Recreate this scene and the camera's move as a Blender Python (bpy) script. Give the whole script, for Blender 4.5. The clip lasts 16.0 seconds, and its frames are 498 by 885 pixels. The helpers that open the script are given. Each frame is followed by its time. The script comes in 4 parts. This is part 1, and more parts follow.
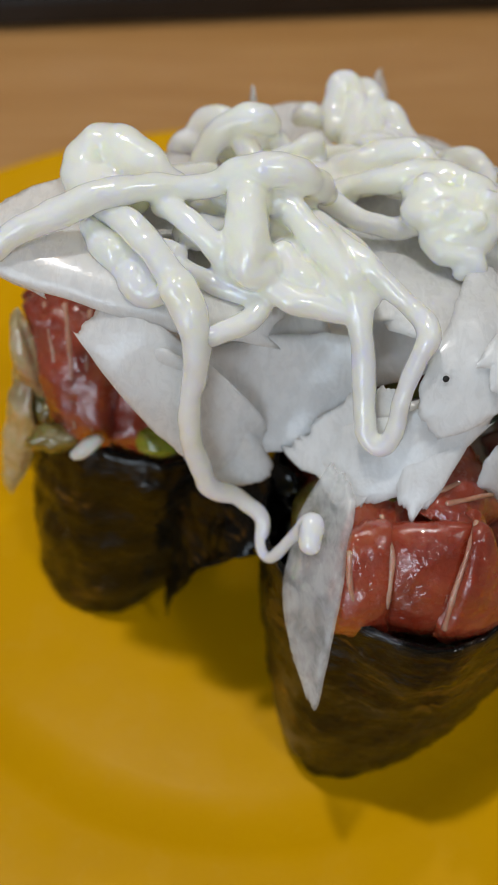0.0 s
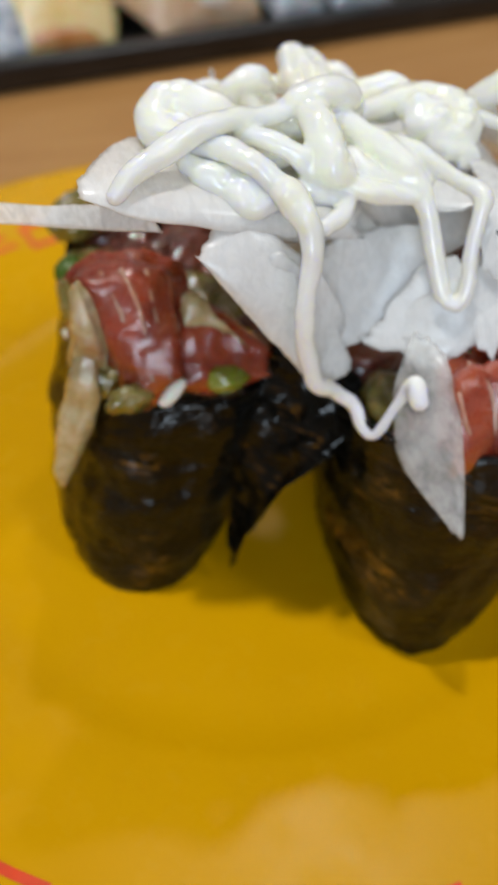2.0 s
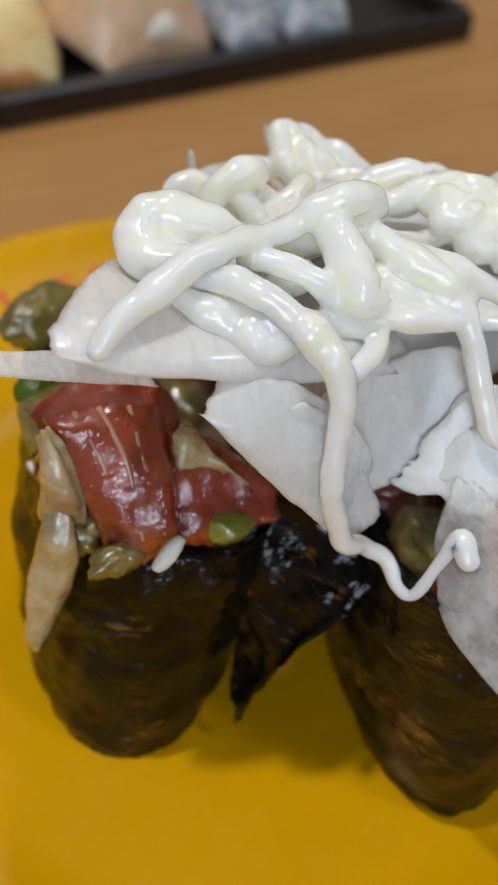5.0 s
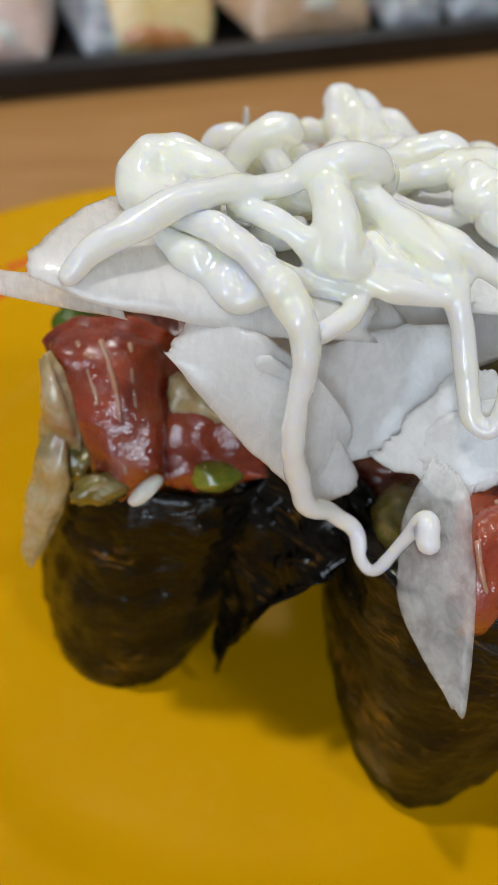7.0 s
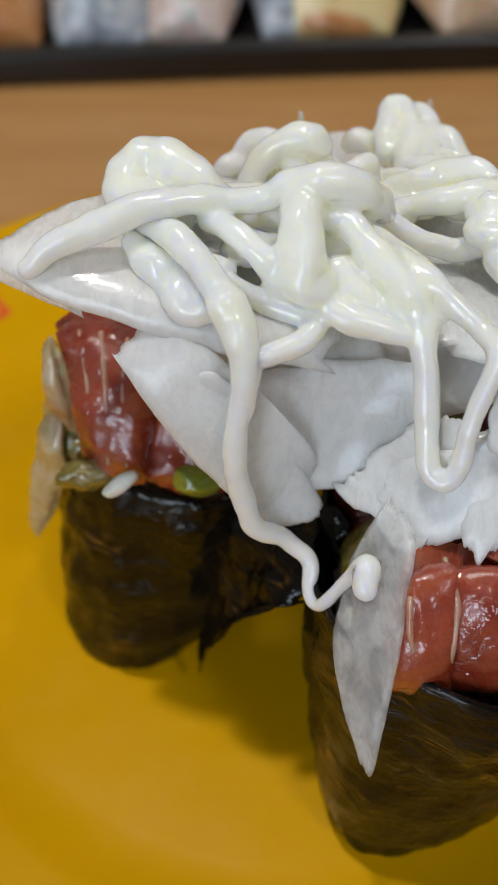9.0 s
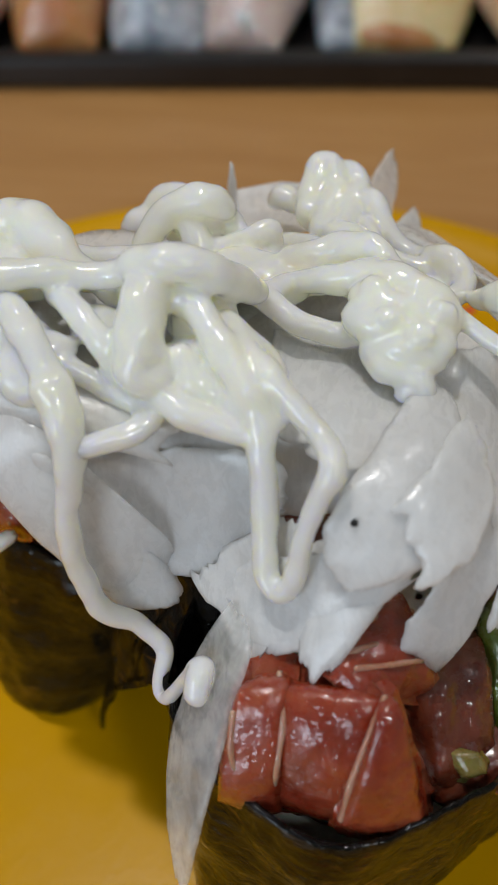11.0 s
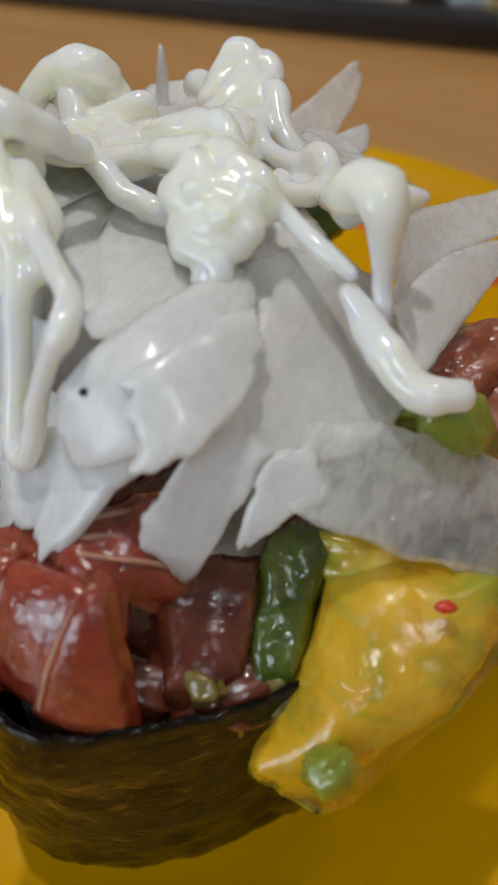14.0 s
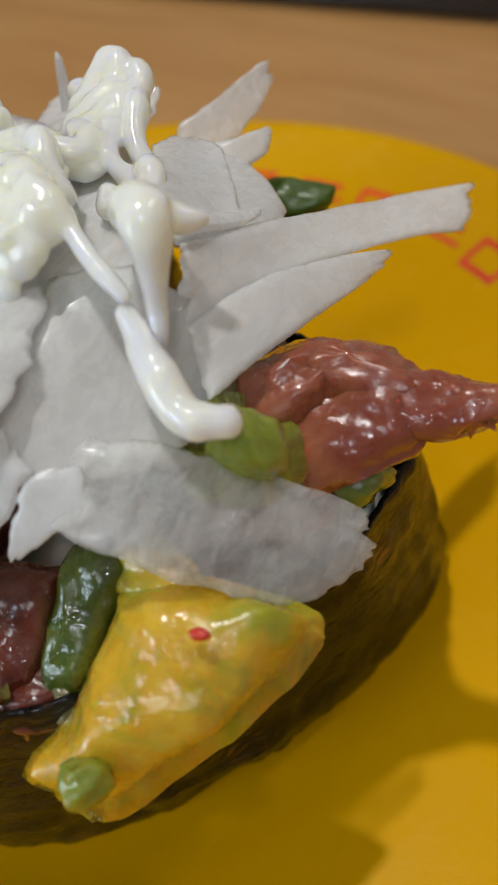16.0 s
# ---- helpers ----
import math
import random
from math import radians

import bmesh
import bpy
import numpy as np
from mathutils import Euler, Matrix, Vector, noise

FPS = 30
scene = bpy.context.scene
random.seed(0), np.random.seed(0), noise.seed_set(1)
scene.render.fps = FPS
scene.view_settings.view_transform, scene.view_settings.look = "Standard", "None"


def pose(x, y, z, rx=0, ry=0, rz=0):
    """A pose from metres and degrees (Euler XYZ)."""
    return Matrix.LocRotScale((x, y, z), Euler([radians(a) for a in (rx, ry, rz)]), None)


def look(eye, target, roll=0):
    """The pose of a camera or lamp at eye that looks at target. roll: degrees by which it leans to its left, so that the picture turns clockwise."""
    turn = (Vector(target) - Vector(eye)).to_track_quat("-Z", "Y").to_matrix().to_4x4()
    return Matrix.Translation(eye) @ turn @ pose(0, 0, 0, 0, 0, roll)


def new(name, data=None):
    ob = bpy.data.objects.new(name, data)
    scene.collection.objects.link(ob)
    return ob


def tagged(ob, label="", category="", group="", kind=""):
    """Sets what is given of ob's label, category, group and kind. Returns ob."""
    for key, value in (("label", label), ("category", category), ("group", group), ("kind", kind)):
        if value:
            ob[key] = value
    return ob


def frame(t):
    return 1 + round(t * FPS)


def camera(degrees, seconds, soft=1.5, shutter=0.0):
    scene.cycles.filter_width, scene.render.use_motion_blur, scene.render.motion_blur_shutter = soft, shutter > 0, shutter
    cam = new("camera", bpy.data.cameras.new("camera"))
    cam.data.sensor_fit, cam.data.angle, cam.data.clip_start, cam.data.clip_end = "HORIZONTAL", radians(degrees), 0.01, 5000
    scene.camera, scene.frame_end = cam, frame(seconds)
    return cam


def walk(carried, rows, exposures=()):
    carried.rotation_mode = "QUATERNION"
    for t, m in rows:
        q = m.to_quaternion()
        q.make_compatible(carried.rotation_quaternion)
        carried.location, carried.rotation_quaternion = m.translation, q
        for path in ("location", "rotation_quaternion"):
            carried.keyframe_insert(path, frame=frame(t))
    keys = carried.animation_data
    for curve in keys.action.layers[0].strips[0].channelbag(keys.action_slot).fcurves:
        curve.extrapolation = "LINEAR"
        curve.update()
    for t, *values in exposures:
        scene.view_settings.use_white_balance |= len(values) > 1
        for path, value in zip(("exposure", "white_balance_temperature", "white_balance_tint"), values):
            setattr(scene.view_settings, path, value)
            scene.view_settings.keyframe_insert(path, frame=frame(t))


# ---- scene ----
cam = camera(30.9, 16.0)
cam.data.dof.use_dof = True
cam.data.dof.focus_distance = 0.073
cam.data.dof.aperture_fstop = 40.0
METRES, EYE, TILT, LEAN, TURN = 0.2, 0.1065, -52.5, 0.0, 0.0
ROWS = [
    (0.0, 0.0, 0.0, 0.0, -0.0, -0.0, -0.0),
    (0.5, -0.0387, -0.0076, -0.0203, -5.75, 1.38, 4.67),
    (1.0, -0.1034, -0.0239, -0.0371, -12.39, 3.25, 9.56),
    (1.5, -0.1596, -0.0141, -0.0658, -14.83, 3.76, 12.7),
    (2.0, -0.1969, -0.0171, -0.0719, -16.23, 3.89, 15.64),
    (2.5, -0.2347, -0.0095, -0.0432, -19.78, 2.95, 17.99),
    (3.0, -0.2226, 0.0393, 0.0015, -21.77, 2.68, 18.94),
    (3.5, -0.1894, 0.0678, 0.0216, -21.89, 2.75, 18.92),
    (4.0, -0.1885, 0.0672, 0.0198, -21.71, 2.75, 18.89),
    (6.5, -0.1349, 0.0361, -0.0082, -12.81, 4.75, 12.75),
    (7.0, -0.1136, 0.0358, -0.0206, -10.37, 4.5, 9.06),
    (7.5, -0.0934, 0.0353, -0.0287, -7.46, 4.33, 6.18),
    (8.0, -0.0676, 0.0341, -0.0267, -4.27, 4.49, 3.69),
    (10.5, 0.0643, 0.0463, 0.0216, 6.77, 3.18, -5.0),
    (11.0, 0.0849, 0.0584, 0.0333, 7.63, 3.06, -5.75),
    (11.5, 0.1085, 0.0701, 0.0354, 8.25, 2.71, -6.71),
    (12.0, 0.1344, 0.0779, 0.0268, 8.99, 2.25, -7.64),
    (12.5, 0.1412, 0.0691, 0.0157, 10.18, 2.0, -10.43),
    (13.0, 0.1722, 0.0825, 0.0075, 11.62, 1.68, -13.5),
    (13.5, 0.2022, 0.1008, 0.0094, 15.18, 0.83, -14.95),
    (14.0, 0.219, 0.1133, 0.0247, 17.59, 0.19, -16.55),
    (14.5, 0.2379, 0.1305, 0.0399, 21.77, -1.26, -18.28),
    (15.0, 0.2664, 0.155, 0.0554, 26.0, -3.31, -18.4),
    (15.5, 0.2915, 0.1602, 0.0718, 27.38, -4.09, -18.67),
    (16.0, 0.3281, 0.1586, 0.0797, 27.76, -4.6, -18.66),
]
walk(cam, [(t, pose(0, 0, EYE, TILT, LEAN, TURN) @ pose(METRES * x, METRES * y, METRES * z, 90 + pitch, roll, yaw)) for t, x, y, z, yaw, pitch, roll in ROWS], [(0, -0.43), (2, -0.1), (4, -0.3), (8, -0.24), (10.5, -0.56), (13, -0.5), (15.2, -0.48), (16, -0.32)])

# ---- light: a closed room with ceiling lamps, window daylight and an added fill ----
MM = 0.001


def lamp(name, place, target, size, power, colour):
    data = bpy.data.lights.new(name, "AREA")
    data.shape, data.size, data.energy, data.color = "DISK", size, power, colour
    ob = new(name, data)
    ob.matrix_world = look(place, target)
    return ob


lamp("ceiling_lamp_key", (-0.24, 0.27, 1.55), (0.0, 0.07, 0.0), 0.07, 12.5, (1.0, 0.98, 0.95))
lamp("ceiling_lamp_far", (0.55, 0.95, 1.6), (0.1, 0.1, 0.0), 0.09, 3.5, (1.0, 0.98, 0.95))
# added soft fill that brightens the right-facing onion sides, no known lamp
lamp("ceiling_lamp_near", (0.65, -0.65, 1.45), (0.0, 0.1, 0.0), 0.22, 5.4, (0.93, 0.97, 1.0))
lamp("window_light", (-0.9, -1.7, 0.75), (0.0, 0.1, 0.0), 1.1, 25.0, (0.72, 0.86, 1.0))
world = bpy.data.worlds.new("world")
world.use_nodes = True
world.node_tree.nodes["Background"].inputs[0].default_value = (0.9, 0.92, 1.0, 1)
world.node_tree.nodes["Background"].inputs[1].default_value = 0.3
scene.world = world


# ---- materials ----
def material(name, build):
    mat = bpy.data.materials.new(name)
    mat.use_nodes = True
    nt = mat.node_tree
    build(nt, nt.nodes["Principled BSDF"])
    return mat


def node(nt, kind, links=(), **values):
    n = nt.nodes.new(kind)
    for key, value in values.items():
        if key == "operation":
            n.operation = value
        elif key == "blend":
            n.blend_type = value
        elif key == "data":
            n.data_type = value
        else:
            n.inputs[key.replace("_", " ")].default_value = value
    for socket, source in links:
        nt.links.new(source, n.inputs[socket])
    return n


def coords(nt, scale=(1, 1, 1), turn=(0, 0, 0)):
    tc = nt.nodes.new("ShaderNodeTexCoord")
    mp = node(nt, "ShaderNodeMapping", [("Vector", tc.outputs["Object"])])
    mp.inputs["Scale"].default_value = scale
    mp.inputs["Rotation"].default_value = turn
    return mp.outputs[0]


def grain(nt, vec, scale, detail=4.0, rough=0.6, distort=0.0):
    return node(nt, "ShaderNodeTexNoise", [("Vector", vec)], Scale=scale, Detail=detail, Roughness=rough, Distortion=distort).outputs["Fac"]


def ramp(nt, fac, *stops):
    r = nt.nodes.new("ShaderNodeValToRGB")
    nt.links.new(fac, r.inputs[0])
    while len(r.color_ramp.elements) < len(stops):
        r.color_ramp.elements.new(0.5)
    for e, (p, c) in zip(r.color_ramp.elements, stops):
        e.position, e.color = p, (*c, 1) if len(c) == 3 else (c[0], c[0], c[0], 1)
    return r.outputs[0]


def bump(nt, bsdf, height, strength, distance):
    b = node(nt, "ShaderNodeBump", [("Height", height)], Strength=strength, Distance=distance)
    nt.links.new(b.outputs[0], bsdf.inputs["Normal"])
    return b


def put(nt, bsdf, key, source):
    nt.links.new(source, bsdf.inputs[key])


def plate_mat(nt, b):
    v = coords(nt)
    put(nt, b, "Base Color", ramp(nt, grain(nt, v, 30, 3), (0.3, (0.65, 0.325, 0.0)), (0.7, (0.70, 0.355, 0.0))))
    put(nt, b, "Roughness", ramp(nt, grain(nt, v, 160, 4), (0.3, (0.2,)), (0.75, (0.32,))))
    b.inputs["Specular IOR Level"].default_value = 0.1
    bump(nt, b, grain(nt, v, 900, 2), 0.06, 0.0003)


def table_mat(nt, b):
    v = coords(nt, (1.0, 9.0, 4.0))
    g = grain(nt, v, 14, 8, 0.65, 1.2)
    put(nt, b, "Base Color", ramp(nt, g, (0.25, (0.40, 0.19, 0.055)), (0.55, (0.47, 0.24, 0.08)), (0.8, (0.53, 0.29, 0.115))))
    put(nt, b, "Roughness", ramp(nt, grain(nt, coords(nt), 60, 3), (0.3, (0.3,)), (0.8, (0.45,))))
    bump(nt, b, g, 0.1, 0.0005)


def tray_mat(nt, b):
    v = coords(nt)
    put(nt, b, "Base Color", ramp(nt, grain(nt, v, 80, 4), (0.3, (0.006, 0.005, 0.005)), (0.8, (0.016, 0.013, 0.012))))
    b.inputs["Roughness"].default_value = 0.32
    bump(nt, b, grain(nt, v, 500, 2), 0.15, 0.0005)


def nori_mat(nt, b):
    v = coords(nt, (1.0, 1.0, 4.6), (0.12, 0.08, 0))
    streak = grain(nt, v, 150, 8, 0.66, 2.4)
    blot = grain(nt, coords(nt, (1, 1, 1.6)), 75, 4, 0.6, 0.8)
    mixed = node(nt, "ShaderNodeMath", [(0, streak), (1, blot)], operation="MULTIPLY").outputs[0]
    put(nt, b, "Base Color", ramp(nt, mixed, (0.275, (0.001, 0.0013, 0.001)), (0.305, (0.003, 0.0026, 0.0014)), (0.335, (0.045, 0.02, 0.003)), (0.4, (0.30, 0.135, 0.015))))
    put(nt, b, "Roughness", ramp(nt, streak, (0.3, (0.2,)), (0.7, (0.38,))))
    b.inputs["Specular IOR Level"].default_value = 0.1
    fine = grain(nt, coords(nt, (1, 1, 2.5)), 1300, 5, 0.7, 0.8)
    both = node(nt, "ShaderNodeMath", [(0, streak), (1, fine)], operation="ADD").outputs[0]
    bump(nt, b, both, 0.8, 0.0009)
    b.inputs["Coat Weight"].default_value = 0.5
    b.inputs["Coat Roughness"].default_value = 0.05
    wet = node(nt, "ShaderNodeBump", [("Height", grain(nt, coords(nt, (1, 1, 2.0)), 210, 3, 0.55, 0.6))], Strength=0.6, Distance=0.001)
    nt.links.new(wet.outputs[0], b.inputs["Coat Normal"])


def mayo_mat(nt, b):
    v = coords(nt)
    put(nt, b, "Base Color", ramp(nt, grain(nt, v, 150, 3), (0.3, (0.955, 0.945, 0.80)), (0.65, (0.968, 0.962, 0.87))))
    put(nt, b, "Roughness", ramp(nt, grain(nt, v, 300, 3), (0.3, (0.13,)), (0.7, (0.24,))))
    b.inputs["Subsurface Weight"].default_value = 1.0
    b.inputs["Subsurface Radius"].default_value = (1.0, 0.92, 0.55)
    b.inputs["Subsurface Scale"].default_value = 0.0028
    b.inputs["Coat Weight"].default_value = 0.3
    b.inputs["Coat Roughness"].default_value = 0.05
    fine = node(nt, "ShaderNodeMath", [(0, grain(nt, v, 420, 3)), (1, grain(nt, v, 1500, 2))], operation="ADD").outputs[0]
    bump(nt, b, fine, 0.07, 0.0005)


def onion_mat(low, high):
    def build(nt, b):
        onion_nodes(nt, b, low, high)
    return build


def onion_nodes(nt, b, low, high):
    v = coords(nt)
    fibre = grain(nt, coords(nt, (1.0, 0.45, 0.6), (0.3, 0.2, 0.5)), 900, 5, 0.62, 0.6)
    cells = node(nt, "ShaderNodeTexVoronoi", [("Vector", v)], Scale=2600).outputs["Distance"]
    cloud = grain(nt, v, 130, 4, 0.6, 0.4)
    put(nt, b, "Base Color", ramp(nt, cloud, (0.3, (0.945, 0.965, 0.98)), (0.65, (0.97, 0.985, 0.995))))
    put(nt, b, "Roughness", ramp(nt, fibre, (0.3, (0.16,)), (0.7, (0.4,))))
    b.inputs["Specular IOR Level"].default_value = 0.5
    b.inputs["Coat Weight"].default_value = 0.4
    b.inputs["Coat Roughness"].default_value = 0.16
    b.inputs["Subsurface Weight"].default_value = 1.0
    b.inputs["Subsurface Radius"].default_value = (1.0, 0.98, 0.96)
    b.inputs["Subsurface Scale"].default_value = 0.0005
    relief = node(nt, "ShaderNodeMath", [(0, fibre), (1, cells)], operation="ADD").outputs[0]
    bump(nt, b, relief, 0.1, 0.0002)
    glow = node(nt, "ShaderNodeBsdfTranslucent", Color=(0.98, 0.99, 0.985, 1))
    clear = node(nt, "ShaderNodeBsdfTransparent", Color=(0.98, 0.98, 0.97, 1))
    m1 = node(nt, "ShaderNodeMixShader", [(1, b.outputs[0]), (2, glow.outputs[0])], Fac=0.2)
    both = node(nt, "ShaderNodeMath", [(0, fibre), (1, cloud)], operation="ADD").outputs[0]
    half = node(nt, "ShaderNodeMath", [(0, both)], operation="MULTIPLY")
    half.inputs[1].default_value = 0.5
    m2 = node(nt, "ShaderNodeMixShader", [(0, ramp(nt, half.outputs[0], (0.38, (high,)), (0.6, (low,)))), (1, m1.outputs[0]), (2, clear.outputs[0])])
    nt.links.new(m2.outputs[0], nt.nodes["Material Output"].inputs[0])


def flesh_mat(low, mid, high, patch=None, rough=0.16):
    def build(nt, b):
        v = coords(nt)
        n = grain(nt, v, 190, 6, 0.65, 0.6)
        col = ramp(nt, n, (0.3, low), (0.5, mid), (0.75, high))
        if patch:
            blot = ramp(nt, grain(nt, v, 75, 3, 0.6, 0.5), (0.5, (0.0,)), (0.62, (0.85,)))
            mix = node(nt, "ShaderNodeMixRGB", [("Fac", blot), ("Color1", col)], Color2=(*patch, 1))
            col = mix.outputs[0]
        put(nt, b, "Base Color", col)
        put(nt, b, "Roughness", ramp(nt, grain(nt, v, 500, 4), (0.3, (rough,)), (0.7, (rough + 0.22,))))
        b.inputs["Subsurface Weight"].default_value = 0.6
        b.inputs["Subsurface Radius"].default_value = (1.0, 0.35, 0.2)
        b.inputs["Subsurface Scale"].default_value = 0.0015
        b.inputs["Coat Weight"].default_value = 1.0
        b.inputs["Coat Roughness"].default_value = 0.03
        bump(nt, b, grain(nt, v, 600, 4, 0.6), 0.25, 0.0005)
        wet = node(nt, "ShaderNodeBump", [("Height", grain(nt, v, 1100, 2, 0.5))], Strength=0.7, Distance=0.00055)
        b.inputs["Coat IOR"].default_value = 1.58
        nt.links.new(wet.outputs[0], b.inputs["Coat Normal"])
    return build


def plain_mat(colour, rough, var=0.15, scale=120, sub=0.0):
    def build(nt, b):
        v = coords(nt)
        lo = tuple(c * (1 - var) for c in colour)
        hi = tuple(min(1, c * (1 + var)) for c in colour)
        put(nt, b, "Base Color", ramp(nt, grain(nt, v, scale, 4), (0.3, lo), (0.7, hi)))
        b.inputs["Roughness"].default_value = rough
        b.inputs["Subsurface Weight"].default_value = sub
        b.inputs["Subsurface Scale"].default_value = 0.002
        bump(nt, b, grain(nt, v, scale * 4, 3), 0.2, 0.0005)
    return build


PLATE = material("plate_plastic", plate_mat)
TABLE = material("table_wood", table_mat)
TRAY = material("tray_lacquer", tray_mat)
NORI = material("nori", nori_mat)
MAYO = material("mayonnaise", mayo_mat)
ONION = material("onion", onion_mat(0.16, 0.26))
ONION_THIN = material("onion_thin", onion_mat(0.26, 0.52))
ONION_VEIL = material("onion_veil", onion_mat(0.56, 0.86))
TUNA = material("tuna", flesh_mat((0.22, 0.024, 0.009), (0.32, 0.048, 0.018), (0.43, 0.105, 0.04), (0.17, 0.02, 0.008)))
TUNA_PALE = material("tuna_pale", flesh_mat((0.22, 0.042, 0.018), (0.34, 0.088, 0.038), (0.46, 0.17, 0.075), (0.24, 0.05, 0.025)))
TUNA_DARK = material("tuna_dark", flesh_mat((0.08, 0.012, 0.006), (0.14, 0.026, 0.012), (0.22, 0.058, 0.026)))
FAT = material("tuna_fat", flesh_mat((0.40, 0.15, 0.09), (0.50, 0.26, 0.18), (0.60, 0.40, 0.30)))
AVOCADO = material("avocado_yellow", flesh_mat((0.32, 0.31, 0.02), (0.68, 0.40, 0.012), (0.74, 0.53, 0.05), (0.34, 0.37, 0.015)))
GREEN = material("avocado_green", flesh_mat((0.13, 0.17, 0.012), (0.24, 0.28, 0.02), (0.34, 0.36, 0.05), (0.10, 0.17, 0.008)))
GREEN_DARK = material("avocado_dark", flesh_mat((0.04, 0.06, 0.006), (0.08, 0.115, 0.01), (0.16, 0.2, 0.03)))
OLIVE = material("olive_glaze", flesh_mat((0.10, 0.085, 0.012), (0.19, 0.15, 0.03), (0.34, 0.26, 0.09)))
HERB = material("herb", plain_mat((0.06, 0.11, 0.008), 0.35))
SAUCE = material("glazed_scrap", flesh_mat((0.28, 0.20, 0.07), (0.46, 0.36, 0.19), (0.66, 0.58, 0.44), (0.34, 0.12, 0.06)))
RICE = material("rice", plain_mat((0.78, 0.76, 0.70), 0.35, 0.06, 300, 0.3))
PRINT = material("red_print", plain_mat((0.75, 0.05, 0.0), 0.35))
CHILI = material("chili", plain_mat((0.65, 0.04, 0.01), 0.25))
PEPPER = material("pepper", plain_mat((0.01, 0.01, 0.01), 0.6))
WALL = material("wall_paint", plain_mat((0.36, 0.33, 0.30), 0.8, 0.05, 4))
FLOOR = material("floor_tile", plain_mat((0.25, 0.2, 0.16), 0.5, 0.15, 6))
SALMON = material("pale_fish", flesh_mat((0.62, 0.42, 0.36), (0.72, 0.55, 0.48), (0.78, 0.68, 0.62)))
SILVER = material("silver_fish", flesh_mat((0.10, 0.12, 0.16), (0.46, 0.49, 0.54), (0.76, 0.77, 0.79)))
EGG = material("egg_yellow", flesh_mat((0.80, 0.54, 0.19), (0.88, 0.67, 0.32), (0.92, 0.75, 0.44)))
SEARED = material("seared", flesh_mat((0.45, 0.15, 0.04), (0.60, 0.26, 0.08), (0.68, 0.36, 0.14)))
TAN = material("tan_fish", flesh_mat((0.55, 0.34, 0.20), (0.66, 0.45, 0.29), (0.74, 0.57, 0.42)))


# ---- mesh helpers (millimetres in, metres out) ----
def link(name, verts, faces, mat, parent=None, label="", smooth=True):
    me = bpy.data.meshes.new(name)
    me.from_pydata([tuple(c * MM for c in v) for v in verts], [], faces)
    me.validate()
    bm = bmesh.new()
    bm.from_mesh(me)
    bmesh.ops.recalc_face_normals(bm, faces=bm.faces)
    bm.to_mesh(me)
    bm.free()
    me.materials.append(mat)
    me.polygons.foreach_set("use_smooth", [smooth] * len(me.polygons))
    ob = new(name, me)
    if parent:
        ob.parent = parent
    if label:
        ob["label"] = label
    return ob


def spline(points, steps):
    """Catmull-Rom through points of any dimension."""
    p = [np.array(q, float) for q in points]
    p = [2 * p[0] - p[1]] + p + [2 * p[-1] - p[-2]]
    out = []
    for i in range(1, len(p) - 2):
        for k in range(steps):
            t = k / steps
            a, b, c, d = p[i - 1], p[i], p[i + 1], p[i + 2]
            out.append(0.5 * (2 * b + (c - a) * t + (2 * a - 5 * b + 4 * c - d) * t * t + (3 * b - a - 3 * c + d) * t ** 3))
    out.append(p[-2])
    return out


def tube(points, steps=7, sides=12, lump=0.12, seed=0.0, close_start=True):
    """A soft strand: centre line and radius through points of (x, y, z, r), with rounded ends."""
    line = spline(points, steps)
    verts, faces = [], []
    centre = [q[:3] for q in line]
    radius = [max(q[3], 0.25) for q in line]
    rings = []
    t0 = centre[1] - centre[0]
    t0 /= np.linalg.norm(t0) + 1e-9
    t1 = centre[-1] - centre[-2]
    t1 /= np.linalg.norm(t1) + 1e-9
    for k in (1.0, 0.8, 0.45):
        rings.append((centre[0] - t0 * radius[0] * k, radius[0] * math.sqrt(max(0.02, 1 - k * k))))
    rings += [(c, r) for c, r in zip(centre, radius)]
    for k in (0.45, 0.8, 1.0):
        rings.append((centre[-1] + t1 * radius[-1] * k, radius[-1] * math.sqrt(max(0.02, 1 - k * k))))
    up = np.array((0.3, 0.2, 0.93))
    for i, (c, r) in enumerate(rings):
        a = rings[max(i - 1, 0)][0]
        b = rings[min(i + 1, len(rings) - 1)][0]
        t = b - a
        t = t / (np.linalg.norm(t) + 1e-9)
        side = np.cross(t, up)
        if np.linalg.norm(side) < 0.05:
            side = np.cross(t, (1, 0, 0))
        side /= np.linalg.norm(side)
        nrm = np.cross(side, t)
        up = nrm
        for k in range(sides):
            an = 2 * math.pi * k / sides
            d = side * math.cos(an) + nrm * math.sin(an)
            q = c + d * r
            n = noise.noise(Vector(q * 0.55 + seed)) * lump + noise.noise(Vector(q * 0.2 + seed)) * lump
            verts.append(tuple(c + d * r * (1 + n)))
    for i in range(len(rings) - 1):
        for k in range(sides):
            j = (k + 1) % sides
            faces.append((i * sides + k, i * sides + j, (i + 1) * sides + j, (i + 1) * sides + k))
    faces.append(tuple(range(sides)))
    faces.append(tuple(reversed(range((len(rings) - 1) * sides, len(rings) * sides))))
    return verts, faces


HEART = np.array((6.0, 76.0, 28.0))


